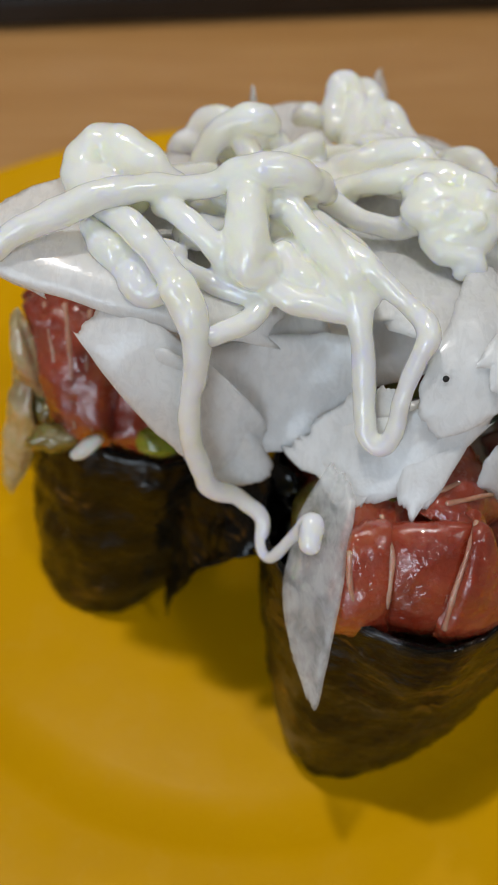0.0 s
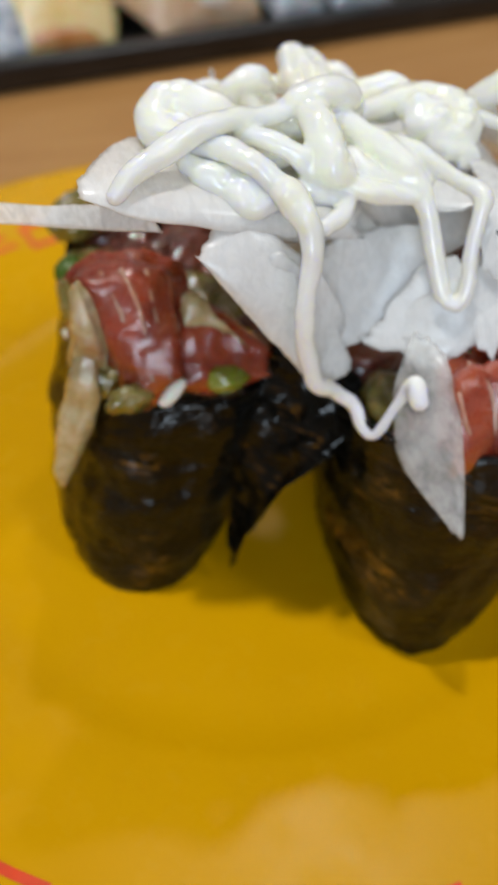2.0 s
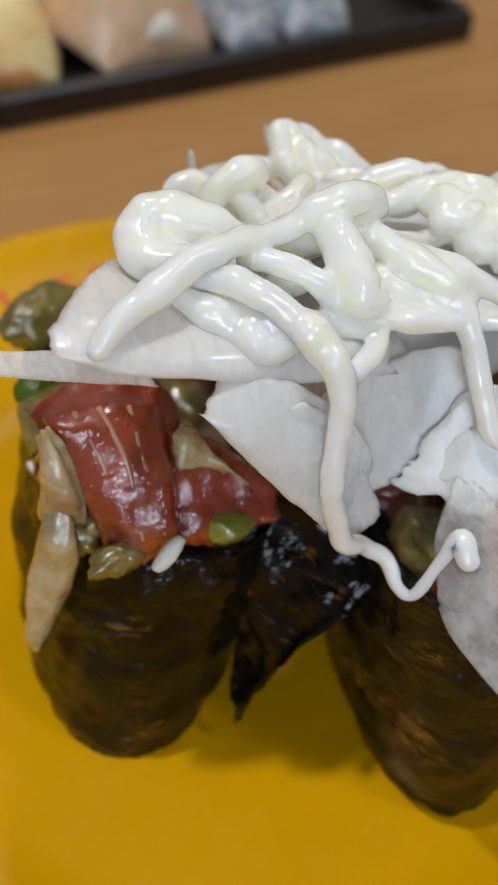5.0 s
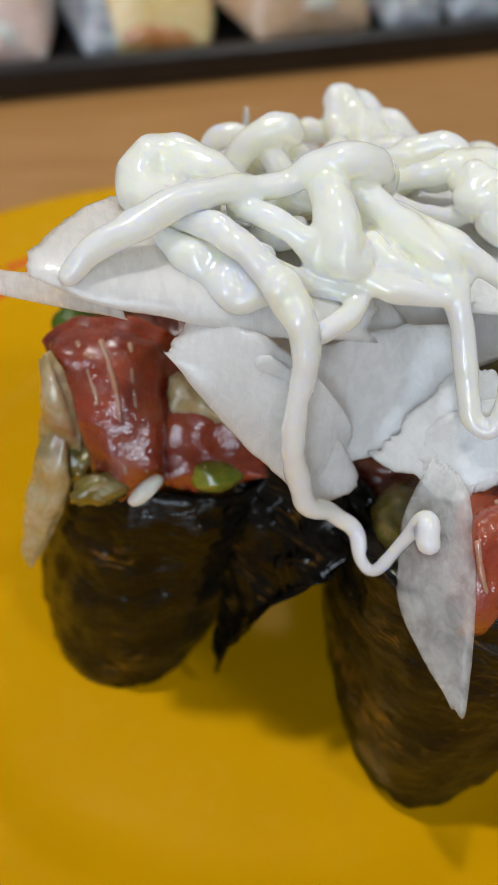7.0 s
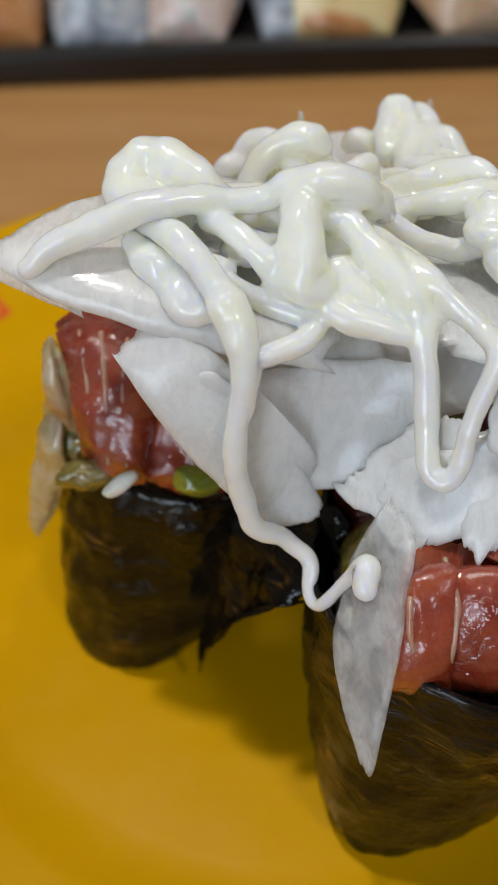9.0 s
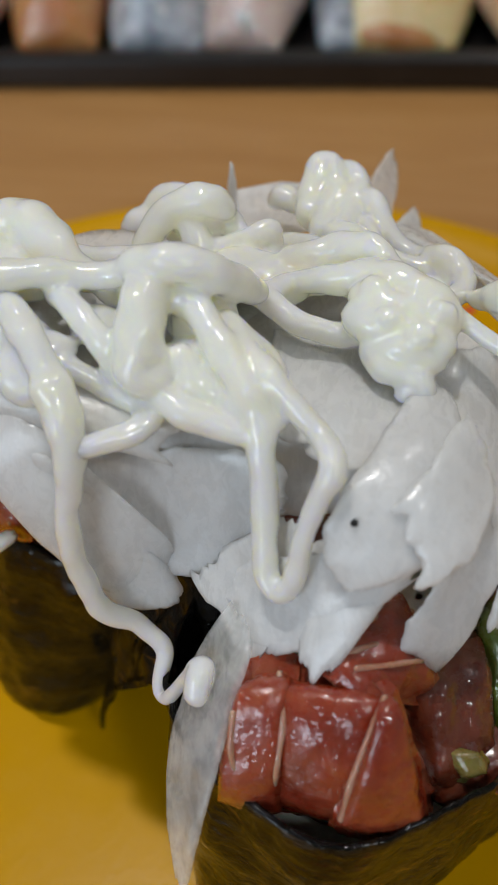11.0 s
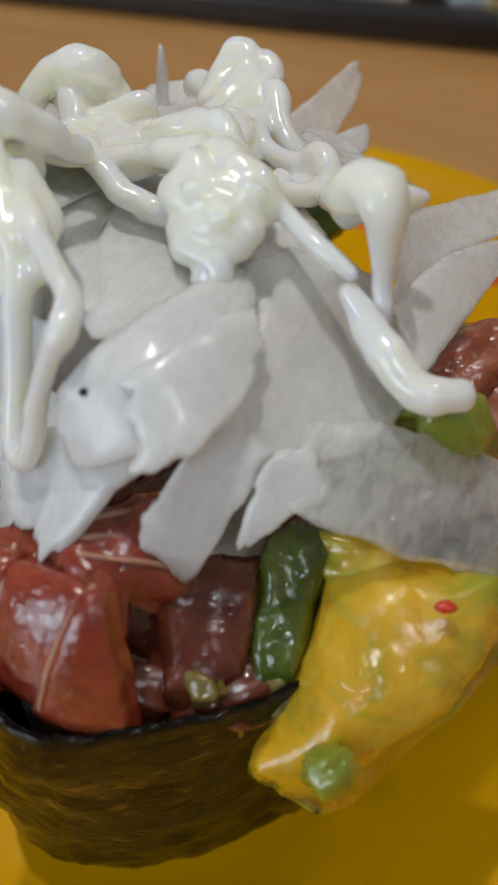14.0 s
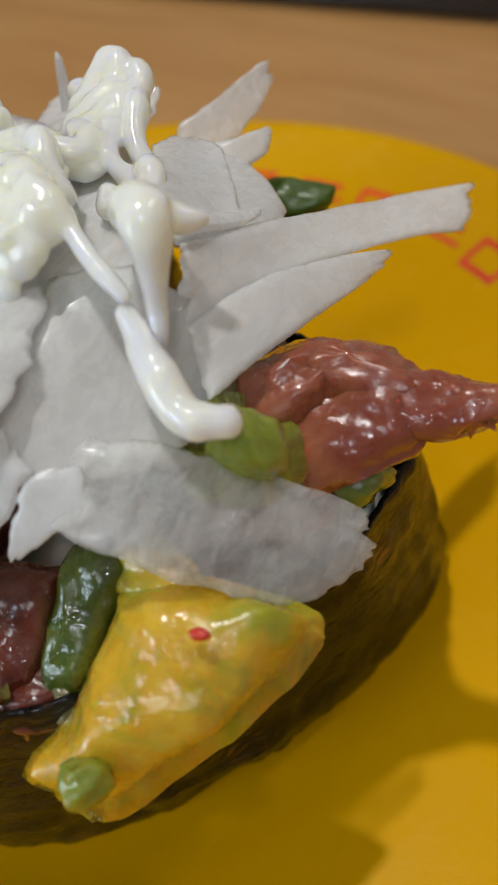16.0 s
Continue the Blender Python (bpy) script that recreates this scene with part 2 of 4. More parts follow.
def pillow(nine, thick, res=16, corner=0.35, ragged=0.0, rumple=0.0, edge=6.0, seed=0.0, steps=None):
    """A slice or chunk whose outer face passes through a 3 x 3 net of points; it is thick inwards, with rounded edges."""
    net = np.array(nine, float).reshape(3, 3, 3)

    def weights(t):
        return np.array(((1 - t) * (1 - 2 * t), 4 * t * (1 - t), t * (2 * t - 1)))

    def face(u, v):
        return np.einsum("i,j,ijk->k", weights(v), weights(u), net)

    n = res
    front, normals, depth = [], [], []
    for j in range(n + 1):
        for i in range(n + 1):
            s, t = 2 * i / n - 1, 2 * j / n - 1
            m = max(abs(s), abs(t))
            # round the corners off
            x = s * math.sqrt(max(0, 1 - corner * t * t / 2))
            y = t * math.sqrt(max(0, 1 - corner * s * s / 2))
            if ragged:
                w = ragged * m ** 3
                x *= 1 + w * noise.noise(Vector((s * 2.5, t * 2.5, seed))) + 0.3 * w * noise.noise(Vector((s * 6, t * 6, seed + 7))) + 0.16 * w * noise.noise(Vector((s * 15, t * 15, seed + 3)))
                y *= 1 + w * noise.noise(Vector((s * 2.5, t * 2.5, seed + 20))) + 0.3 * w * noise.noise(Vector((s * 6, t * 6, seed + 33))) + 0.16 * w * noise.noise(Vector((s * 15, t * 15, seed + 41)))
            u, v = (x + 1) / 2, (y + 1) / 2
            p = face(u, v)
            e = 0.02
            nr = np.cross(face(u + e, v) - face(u - e, v), face(u, v + e) - face(u, v - e))
            nr /= np.linalg.norm(nr) + 1e-12
            if nr @ (p - HEART) < 0:
                nr = -nr
            if rumple:
                p = p + nr * rumple * (noise.noise(Vector(p * 0.22) + Vector((seed, 0, 0))) + 0.5 * noise.noise(Vector(p * 0.6) + Vector((0, seed, 0))))
            front.append(p)
            normals.append(nr)
            depth.append(1 - m ** edge)
    avg = np.mean(normals, axis=0)
    avg /= np.linalg.norm(avg) + 1e-9
    verts, faces = [], []
    for p, nr, d in zip(front, normals, depth):
        k = avg if thick < 1.0 or nr @ avg <= 0.2 else nr
        verts.append(tuple(p - k * thick * 0.5 * (1 - d)))
    off = len(verts)
    for p, nr, d in zip(front, normals, depth):
        k = avg
        verts.append(tuple(p - k * thick * (0.5 + 0.5 * d) - k * 0.02))
    w = n + 1
    for j in range(n):
        for i in range(n):
            a = j * w + i
            faces.append((a, a + 1, a + w + 1, a + w))
            faces.append((off + a, off + a + w, off + a + w + 1, off + a + 1))
    border = [i for i in range(w)] + [j * w + n for j in range(1, w)] + [n * w + i for i in range(n - 1, -1, -1)] + [j * w for j in range(n - 1, 0, -1)]
    for a, b in zip(border, border[1:] + border[:1]):
        faces.append((a, b, off + b, off + a))
    return verts, faces


def lathe(profile, centre, sides=128):
    verts, faces = [], []
    for r, z in profile:
        for k in range(sides):
            an = 2 * math.pi * k / sides
            verts.append((centre[0] + r * math.cos(an), centre[1] + r * math.sin(an), z))
    for i in range(len(profile) - 1):
        for k in range(sides):
            j = (k + 1) % sides
            faces.append((i * sides + k, i * sides + j, (i + 1) * sides + j, (i + 1) * sides + k))
    return verts, faces


def box(lo, hi):
    (x0, y0, z0), (x1, y1, z1) = lo, hi
    v = [(x0, y0, z0), (x1, y0, z0), (x1, y1, z0), (x0, y1, z0), (x0, y0, z1), (x1, y0, z1), (x1, y1, z1), (x0, y1, z1)]
    f = [(0, 3, 2, 1), (4, 5, 6, 7), (0, 1, 5, 4), (1, 2, 6, 5), (2, 3, 7, 6), (3, 0, 4, 7)]
    return v, f


def ellipsoid(c, axes, turn=0.0, tip=0.0, lump=0.1, seed=0.0, rings=10, sides=14):
    verts, faces = [], []
    m = Euler((0, radians(tip), radians(turn))).to_matrix()
    for i in range(rings + 1):
        th = math.pi * i / rings
        for k in range(sides):
            ph = 2 * math.pi * k / sides
            d = Vector((math.sin(th) * math.cos(ph), math.sin(th) * math.sin(ph), math.cos(th)))
            n = 1 + lump * noise.noise(d * 1.6 + Vector((seed, 0, 0))) + 0.5 * lump * noise.noise(d * 4 + Vector((0, seed, 0)))
            q = m @ Vector((d.x * axes[0] * n, d.y * axes[1] * n, d.z * axes[2] * n))
            verts.append((c[0] + q.x, c[1] + q.y, c[2] + q.z))
    for i in range(rings):
        for k in range(sides):
            j = (k + 1) % sides
            faces.append((i * sides + k, i * sides + j, (i + 1) * sides + j, (i + 1) * sides + k))
    return verts, faces


def thing(name, label, category, place=(0, 0, 0), group=""):
    ob = new(name)
    ob.empty_display_size = 0.005
    return tagged(ob, label, category, group)


# ---- the room: unseen walls added close round the table to bounce light ----
TZ = -9.0
for name, lo, hi, mat, label in (
    ("floor", (-1300, -1950, -770), (1300, 1300, -750), FLOOR, "plain dark brownish floor under the table"),
    ("ceiling", (-1300, -1950, 1700), (1300, 1300, 1720), WALL, "plain pale ceiling above the table"),
    ("wall_north", (-1300, 1300, -750), (1300, 1320, 1700), WALL, "plain painted wall behind the table"),
    ("wall_south", (-1300, -1970, -750), (1300, -1950, 1700), WALL, "plain painted wall facing the table"),
    ("wall_east", (1300, -1950, -750), (1320, 1300, 1700), WALL, "plain painted side wall"),
    ("wall_west", (-1320, -1950, -750), (-1300, 1300, 1700), WALL, "plain painted side wall"),
):
    tagged(link(name, *box(lo, hi), mat, smooth=False), label, "room", kind="structure")
table = thing("table", "light brown wooden restaurant table top with fine grain", "table")
link("tabletop", *box((-600, -350, TZ - 30), (600, 600, TZ)), TABLE, table, smooth=False)
for sx in (-550, 500):
    for sy in (-300, 500):
        link("leg", *box((sx, sy, -750), (sx + 50, sy + 50, TZ - 30)), TABLE, table, smooth=False)

# ---- the plate ----
PC = (0.0, 71.0)
plate = thing("plate", "round glossy yellow-orange plastic sushi plate with red printed border", "plate")
link("dish", *lathe([(0.01, 0), (20, 0), (40, 0), (44, 0.1), (46, 0.7), (48, 0.95), (56, 1.6), (64, 2.6), (72, 4.3), (77, 6.1), (79.5, 7.2), (80.6, 7.4), (81.2, 6.8), (80.6, 5.6), (76, 3.4), (66, -0.4), (54, -2.0), (45, -3.0), (44, -9.0), (41, -9.0), (40, -3.0), (20, -2.6), (0.01, -2.6)], PC), PLATE, plate)

# ---- shapes of the toppings, in millimetres ----
STRANDS = {}
STRANDS["coil"] = [(-9.8, 62.9, 58.3, 1.4), (-12.6, 63.7, 58.2, 1.75), (-14.2, 65.6, 58.4, 1.85), (-14.2, 67.4, 59.2, 1.85), (-12.2, 68.2, 59.9, 1.9), (-9.6, 66.6, 59.8, 1.8), (-7.6, 64.8, 59.3, 1.5), (-5.9, 64.4, 58.2, 1.2)]
STRANDS["tail"] = [(-21.1, 57.6, 57.0, 0.9), (-18.6, 58.5, 58.7, 1.2), (-15.1, 59.7, 59.7, 1.3), (-12.2, 60.5, 60.6, 1.3), (-8.7, 61.5, 60.6, 1.2), (-5.1, 62.3, 60.1, 1.0), (-2.6, 62.7, 60.3, 1.0), (-0.9, 62.4, 61.5, 1.2), (1.7, 62.0, 62.0, 1.35), (4.3, 62.7, 60.8, 1.4), (6.2, 64.3, 58.4, 1.3), (7.0, 66.0, 56.6, 1.0)]
STRANDS["hang_u"] = [(0.4, 62.3, 60.2, 1.5), (0.0, 60.9, 60.3, 1.7), (-0.1, 58.4, 59.2, 1.85), (0.0, 56.3, 57.3, 1.8), (0.9, 55.6, 56.6, 1.3), (1.7, 57.2, 57.2, 0.8)]
STRANDS["loop"] = [(3.2, 60.9, 59.2, 1.1), (5.4, 58.3, 58.2, 1.35), (7.5, 56.0, 57.0, 1.4), (8.7, 54.3, 55.4, 1.25), (9.3, 52.3, 52.9, 1.05), (9.7, 50.2, 49.4, 0.95), (9.9, 48.4, 46.8, 1.0), (10.4, 47.3, 45.3, 1.0), (11.5, 46.5, 45.2, 1.0), (12.3, 47.1, 47.2, 0.9), (12.7, 48.3, 49.9, 0.8), (13.7, 49.5, 53.0, 0.85), (14.4, 50.8, 54.7, 1.0), (13.3, 53.2, 55.1, 0.9), (11.4, 54.6, 56.2, 0.9), (9.6, 55.8, 57.4, 1.0), (7.6, 58.0, 57.6, 1.1), (5.6, 60.8, 57.6, 1.2)]
STRANDS["drip"] = [(-12.2, 61.4, 58.4, 1.1), (-9.8, 58.8, 59.1, 1.3), (-7.8, 56.5, 58.4, 1.2), (-6.6, 55.0, 57.4, 1.05), (-5.7, 53.6, 56.6, 1.5), (-4.6, 51.8, 55.0, 1.4), (-4.2, 50.2, 52.2, 1.05), (-4.9, 49.2, 48.6, 0.95), (-5.1, 48.5, 44.8, 1.0), (-4.6, 48.0, 41.2, 1.0), (-3.4, 47.5, 37.6, 1.0), (-1.0, 47.8, 35.6, 0.85), (1.2, 46.8, 33.6, 0.75), (1.2, 44.3, 32.4, 0.65), (2.1, 43.1, 32.5, 0.55), (3.9, 43.1, 35.9, 0.55), (5.5, 43.2, 38.6, 0.95), (5.5, 41.5, 37.6, 1.0)]
STRANDS["under_left"] = [(-13.2, 60.2, 57.6, 1.1), (-11.6, 58.4, 57.0, 1.45), (-10.4, 57.2, 56.2, 1.15), (-9.4, 56.2, 55.8, 1.6), (-8.6, 55.0, 54.9, 1.35), (-7.4, 54.8, 55.8, 1.1)]
STRANDS["cross"] = [(-7.4, 61.4, 58.8, 0.9), (-6.0, 60.2, 59.1, 1.0), (-3.6, 58.0, 58.6, 1.05), (-2.2, 57.0, 57.1, 1.1), (-1.3, 56.2, 56.2, 1.0)]
STRANDS["fork"] = [(-5.6, 56.4, 56.6, 0.8), (-2.6, 56.0, 55.0, 0.9), (0.1, 55.0, 54.6, 0.95), (1.1, 54.2, 54.3, 0.9), (-0.3, 52.8, 53.9, 0.9), (-2.8, 51.2, 54.0, 0.85), (-4.2, 50.8, 53.6, 0.8)]
STRANDS["shelf"] = [(1.2, 55.6, 55.8, 1.0), (2.6, 54.6, 55.4, 1.15), (4.8, 53.8, 54.8, 1.15), (8.2, 53.4, 54.2, 0.95)]
STRANDS["cluster"] = [(15.0, 67.4, 55.6, 1.2), (17.6, 67.8, 56.6, 1.3), (20.4, 66.8, 56.4, 1.3), (21.6, 65.4, 55.2, 1.2), (19.4, 65.6, 56.2, 1.3), (16.6, 66.0, 56.2, 1.25), (14.6, 65.4, 55.2, 1.1), (16.2, 64.2, 55.4, 1.2), (19.0, 64.2, 55.6, 1.3), (21.2, 63.6, 54.6, 1.2)]
STRANDS["right_ridge"] = [(15.6, 72.6, 55.4, 0.9), (18.4, 69.6, 55.6, 0.9), (21.8, 66.9, 55.2, 0.8), (24.8, 65.2, 54.2, 0.75), (27.2, 64.2, 53.4, 0.75), (28.6, 63.8, 52.8, 0.6)]
STRANDS["right_cap"] = [(24.2, 71.4, 53.0, 1.0), (25.4, 70.2, 54.2, 1.3), (27.2, 68.4, 56.2, 1.6), (29.0, 67.2, 57.2, 1.8), (30.0, 66.2, 56.2, 1.5), (30.4, 65.2, 53.8, 0.95), (30.7, 64.4, 51.6, 0.75), (31.2, 63.2, 49.9, 0.7)]
STRANDS["leg"] = [(28.7, 63.5, 51.4, 0.9), (30.2, 62.6, 50.0, 1.35), (32.4, 61.2, 48.6, 1.5), (34.2, 60.2, 47.6, 1.4), (35.8, 60.0, 47.2, 1.35), (37.4, 61.0, 46.8, 1.25)]
STRANDS["peak_a"] = [(9.0, 83.2, 51.8, 1.3), (9.0, 85.8, 53.0, 1.4), (9.5, 87.6, 54.2, 1.4), (10.6, 87.6, 54.4, 1.2), (11.2, 86.0, 53.4, 1.2), (10.9, 83.4, 52.6, 1.3), (10.4, 80.6, 52.2, 1.2)]
STRANDS["peak_c"] = [(13.4, 85.6, 52.6, 1.1), (14.9, 83.8, 53.0, 1.25), (15.6, 82.4, 52.6, 1.15), (16.6, 80.8, 51.9, 0.95), (18.2, 79.6, 51.2, 0.95), (19.8, 78.6, 51.2, 1.0), (21.4, 76.6, 52.7, 1.2), (23.0, 74.6, 52.6, 1.1), (22.6, 72.4, 52.4, 1.0), (20.6, 72.2, 52.2, 1.0), (19.4, 73.6, 52.2, 0.9)]
STRANDS["clump_arch"] = [(-4.6, 75.2, 53.0, 1.2), (-3.6, 76.4, 54.6, 1.35), (-1.9, 77.2, 56.0, 1.45), (0.4, 77.4, 56.8, 1.45), (1.9, 78.0, 56.0, 1.3), (1.0, 79.4, 54.6, 1.2), (-1.4, 79.8, 53.6, 1.2), (-3.0, 79.6, 52.8, 1.2)]
STRANDS["shelf_top"] = [(2.8, 57.4, 57.2, 1.1), (4.0, 56.2, 56.0, 1.2), (5.8, 55.6, 55.2, 1.0), (7.6, 54.8, 55.4, 0.9)]
STRANDS["shoulder"] = [(6.2, 60.2, 57.2, 1.2), (8.4, 58.4, 56.6, 1.3), (9.4, 56.4, 56.2, 1.2), (9.9, 54.6, 54.8, 1.0)]
STRANDS["ridge_a"] = [(6.8, 67.4, 55.0, 0.9), (9.2, 70.2, 54.2, 1.0), (12.9, 69.4, 55.6, 1.25), (15.6, 69.3, 56.5, 1.35), (18.4, 68.0, 56.6, 1.35), (20.8, 65.8, 56.0, 1.2)]
STRANDS["ridge_b"] = [(5.8, 68.4, 55.4, 0.9), (7.3, 67.5, 54.8, 0.95), (10.3, 65.6, 53.9, 1.05), (13.4, 65.7, 53.2, 1.1), (15.2, 65.2, 53.8, 1.1)]
STRANDS["ridge_c"] = [(8.6, 73.6, 54.2, 1.1), (10.6, 73.2, 55.2, 1.2), (12.6, 73.6, 55.6, 1.25), (15.2, 72.6, 56.3, 1.25), (17.0, 70.6, 56.0, 1.2), (19.2, 69.4, 54.8, 1.1)]
STRANDS["hump"] = [(1.2, 76.6, 52.8, 1.0), (2.6, 75.6, 53.3, 1.05), (4.6, 75.4, 54.2, 1.1), (6.1, 76.3, 54.9, 1.15), (6.6, 76.0, 53.4, 1.1), (6.6, 73.2, 52.9, 1.0), (7.8, 69.8, 53.4, 0.9)]
STRANDS["bead"] = [(-7.3, 80.4, 51.4, 1.2), (-6.7, 80.6, 52.0, 1.25), (-5.2, 80.6, 51.8, 0.8)]
STRANDS["knob"] = [(-5.6, 81.6, 52.6, 1.0), (-4.6, 82.2, 53.6, 1.25), (-2.8, 82.0, 54.0, 1.1), (-1.2, 81.0, 53.4, 1.1)]
STRANDS["clump_slope"] = [(1.6, 79.0, 55.4, 1.0), (2.5, 78.8, 53.8, 1.0), (3.8, 77.0, 53.0, 1.0), (4.8, 75.4, 52.6, 1.0)]
STRANDS["clump_side"] = [(-1.0, 77.0, 55.2, 1.1), (0.0, 75.6, 54.0, 1.2), (0.6, 74.2, 53.0, 1.1)]
STRANDS["lobe"] = [(5.6, 86.6, 51.0, 1.1), (6.4, 86.2, 51.5, 1.25), (8.0, 85.4, 51.4, 1.1), (9.4, 85.0, 52.0, 1.1)]
STRANDS["peak_b"] = [(10.9, 87.2, 53.2, 1.2), (12.3, 87.6, 53.4, 1.3), (13.2, 86.4, 53.0, 1.2), (12.8, 83.6, 52.8, 1.2), (12.4, 80.6, 52.6, 1.2)]
STRANDS["peak_d"] = [(14.2, 81.4, 52.4, 1.0), (15.6, 78.8, 52.2, 0.8), (17.8, 77.0, 51.8, 0.8), (19.8, 76.4, 51.8, 0.9)]
STRANDS["peak_front"] = [(11.6, 79.6, 52.8, 1.1), (13.8, 78.6, 53.2, 1.1), (14.6, 76.6, 53.0, 1.1), (12.6, 75.6, 53.6, 1.1)]
STRANDS["cap_side"] = [(28.4, 68.6, 56.2, 1.3), (30.6, 69.4, 55.6, 0.9), (31.6, 70.2, 55.4, 0.45)]
STRANDS["cluster_low"] = [(20.8, 62.8, 53.8, 1.1), (18.6, 62.8, 54.6, 1.2), (16.2, 63.4, 54.0, 1.1), (17.4, 62.0, 53.4, 1.15), (19.4, 61.6, 53.2, 1.15), (20.4, 60.8, 52.2, 0.9), (18.8, 60.6, 52.2, 0.8)]
STRANDS["left_knot"] = [(-9.2, 57.4, 56.8, 1.2), (-7.8, 56.4, 56.6, 1.35), (-6.8, 54.8, 55.6, 1.2)]
PATCH = {}
PATCH["top_left"] = [(-17.0, 67.6, 57.6), (-5.6, 72.9, 53.2), (8.0, 72.4, 50.2), (-21.6, 62.4, 58.3), (-10.9, 59.4, 56.2), (3.0, 57.4, 53.9), (-24.8, 58.6, 57.4), (-13.0, 54.2, 54.2), (3.3, 52.5, 51.0)]
PATCH["front_left"] = [(-12.7, 55.2, 53.8), (-6.9, 52.6, 52.8), (-1.1, 51.3, 46.9), (-14.4, 53.4, 52.2), (-7.2, 50.3, 47.7), (2.0, 51.5, 39.2), (-15.1, 53.9, 52.4), (-10.0, 49.8, 45.5), (-3.4, 48.5, 36.8)]
PATCH["front_corner"] = [(-8.0, 51.7, 51.4), (-4.4, 51.2, 50.1), (1.0, 51.6, 39.3), (-8.6, 50.7, 48.9), (-3.3, 50.8, 42.4), (1.9, 49.5, 36.1), (-10.4, 50.6, 48.1), (-6.5, 49.4, 41.0), (-3.1, 48.6, 36.5)]
PATCH["disc"] = [(-4.6, 52.7, 50.8), (2.4, 55.2, 49.5), (10.3, 54.9, 50.2), (-5.0, 51.6, 48.0), (2.3, 53.1, 42.8), (11.0, 51.9, 48.4), (-2.9, 51.4, 40.4), (2.9, 50.7, 38.6), (8.5, 51.4, 45.2)]
PATCH["point"] = [(8.5, 51.7, 46.2), (11.1, 50.7, 47.9), (13.4, 48.5, 47.7), (5.9, 50.7, 42.7), (9.8, 47.9, 42.7), (12.5, 46.4, 43.1), (3.2, 50.3, 39.3), (8.4, 44.4, 38.8), (9.3, 44.2, 39.4)]
PATCH["frond"] = [(12.5, 50.0, 47.4), (16.0, 49.9, 48.2), (19.5, 49.9, 48.4), (12.8, 46.9, 44.2), (15.8, 46.3, 45.0), (18.9, 46.9, 46.2), (12.6, 43.5, 41.4), (14.6, 42.2, 40.9), (16.6, 44.3, 42.5)]
PATCH["dotted"] = [(13.8, 48.5, 50.9), (17.2, 54.6, 53.4), (20.7, 64.6, 51.8), (14.3, 47.3, 48.4), (20.4, 51.4, 52.4), (23.4, 59.6, 51.3), (15.7, 45.9, 46.6), (22.2, 48.2, 49.4), (25.1, 54.7, 50.2)]
PATCH["under_dotted"] = [(6.0, 50.6, 42.0), (13.8, 48.1, 47.9), (21.3, 49.0, 50.4), (6.8, 47.8, 40.6), (14.0, 46.4, 44.7), (20.9, 47.9, 48.1), (8.0, 45.2, 38.8), (13.2, 44.1, 41.6), (19.9, 47.1, 46.3)]
PATCH["rag"] = [(23.8, 49.9, 49.5), (25.3, 52.0, 49.0), (27.8, 52.3, 46.6), (21.9, 47.1, 45.6), (24.1, 48.0, 44.5), (26.8, 49.3, 44.4), (19.5, 45.1, 40.7), (23.2, 45.5, 38.5), (25.1, 47.1, 41.1)]
PATCH["rag_small"] = [(27.3, 51.6, 46.6), (29.4, 53.7, 45.8), (32.0, 53.1, 43.1), (27.0, 49.4, 44.3), (28.5, 50.3, 44.0), (30.2, 50.9, 43.0), (26.5, 47.8, 41.6), (27.4, 47.9, 41.3), (28.7, 49.2, 42.2)]
PATCH["veil"] = [(22.0, 54.5, 45.8), (33.7, 58.8, 44.4), (43.8, 66.3, 35.8), (26.5, 51.1, 44.4), (36.3, 55.3, 41.7), (46.0, 64.2, 33.2), (30.0, 50.2, 43.4), (37.9, 52.7, 39.0), (44.7, 57.8, 33.3)]
PATCH["grey"] = [(19.1, 65.3, 50.6), (24.9, 68.0, 51.2), (29.8, 70.8, 47.5), (23.3, 56.6, 50.0), (27.7, 61.6, 47.1), (32.3, 67.1, 44.3), (24.0, 50.5, 47.9), (30.7, 54.9, 43.9), (34.3, 64.1, 42.8)]
PATCH["core"] = [(-16.7, 69.0, 57.6), (-1.0, 83.2, 49.8), (22.3, 83.5, 47.7), (-12.1, 57.0, 53.1), (2.8, 61.9, 50.5), (20.7, 64.4, 49.2), (-7.3, 52.6, 45.1), (4.4, 54.8, 41.7), (18.8, 51.6, 49.9)]
PATCH["inner"] = [(7.2, 68.3, 51.5), (12.9, 69.5, 50.9), (19.7, 66.7, 50.1), (9.3, 61.1, 51.2), (14.2, 60.5, 51.7), (19.1, 59.2, 51.6), (12.0, 55.2, 50.6), (16.1, 52.8, 52.6), (19.0, 55.6, 52.3)]
PATCH["inner_left"] = [(-14.7, 66.1, 58.1), (-7.6, 72.2, 54.7), (1.6, 77.3, 50.9), (-13.1, 59.6, 56.1), (-5.1, 61.0, 54.3), (4.9, 63.8, 51.4), (-11.4, 54.4, 52.7), (-2.9, 55.0, 50.4), (8.5, 56.0, 48.0)]
PATCH["inner_right"] = [(-0.8, 74.0, 51.5), (4.7, 81.0, 49.6), (15.5, 81.4, 49.4), (5.5, 63.8, 51.9), (12.9, 67.6, 50.3), (23.9, 70.1, 51.4), (9.9, 55.0, 51.7), (18.8, 58.1, 51.1), (27.0, 67.1, 47.4)]
PATCH["stick"] = [(29.4, 69.8, 53.3), (30.6, 89.1, 43.3), (36.5, 105.1, 36.7), (30.5, 68.1, 51.2), (32.4, 85.7, 43.3), (37.9, 102.4, 36.2), (31.5, 66.8, 48.7), (33.4, 81.0, 44.2), (38.9, 98.7, 36.2)]
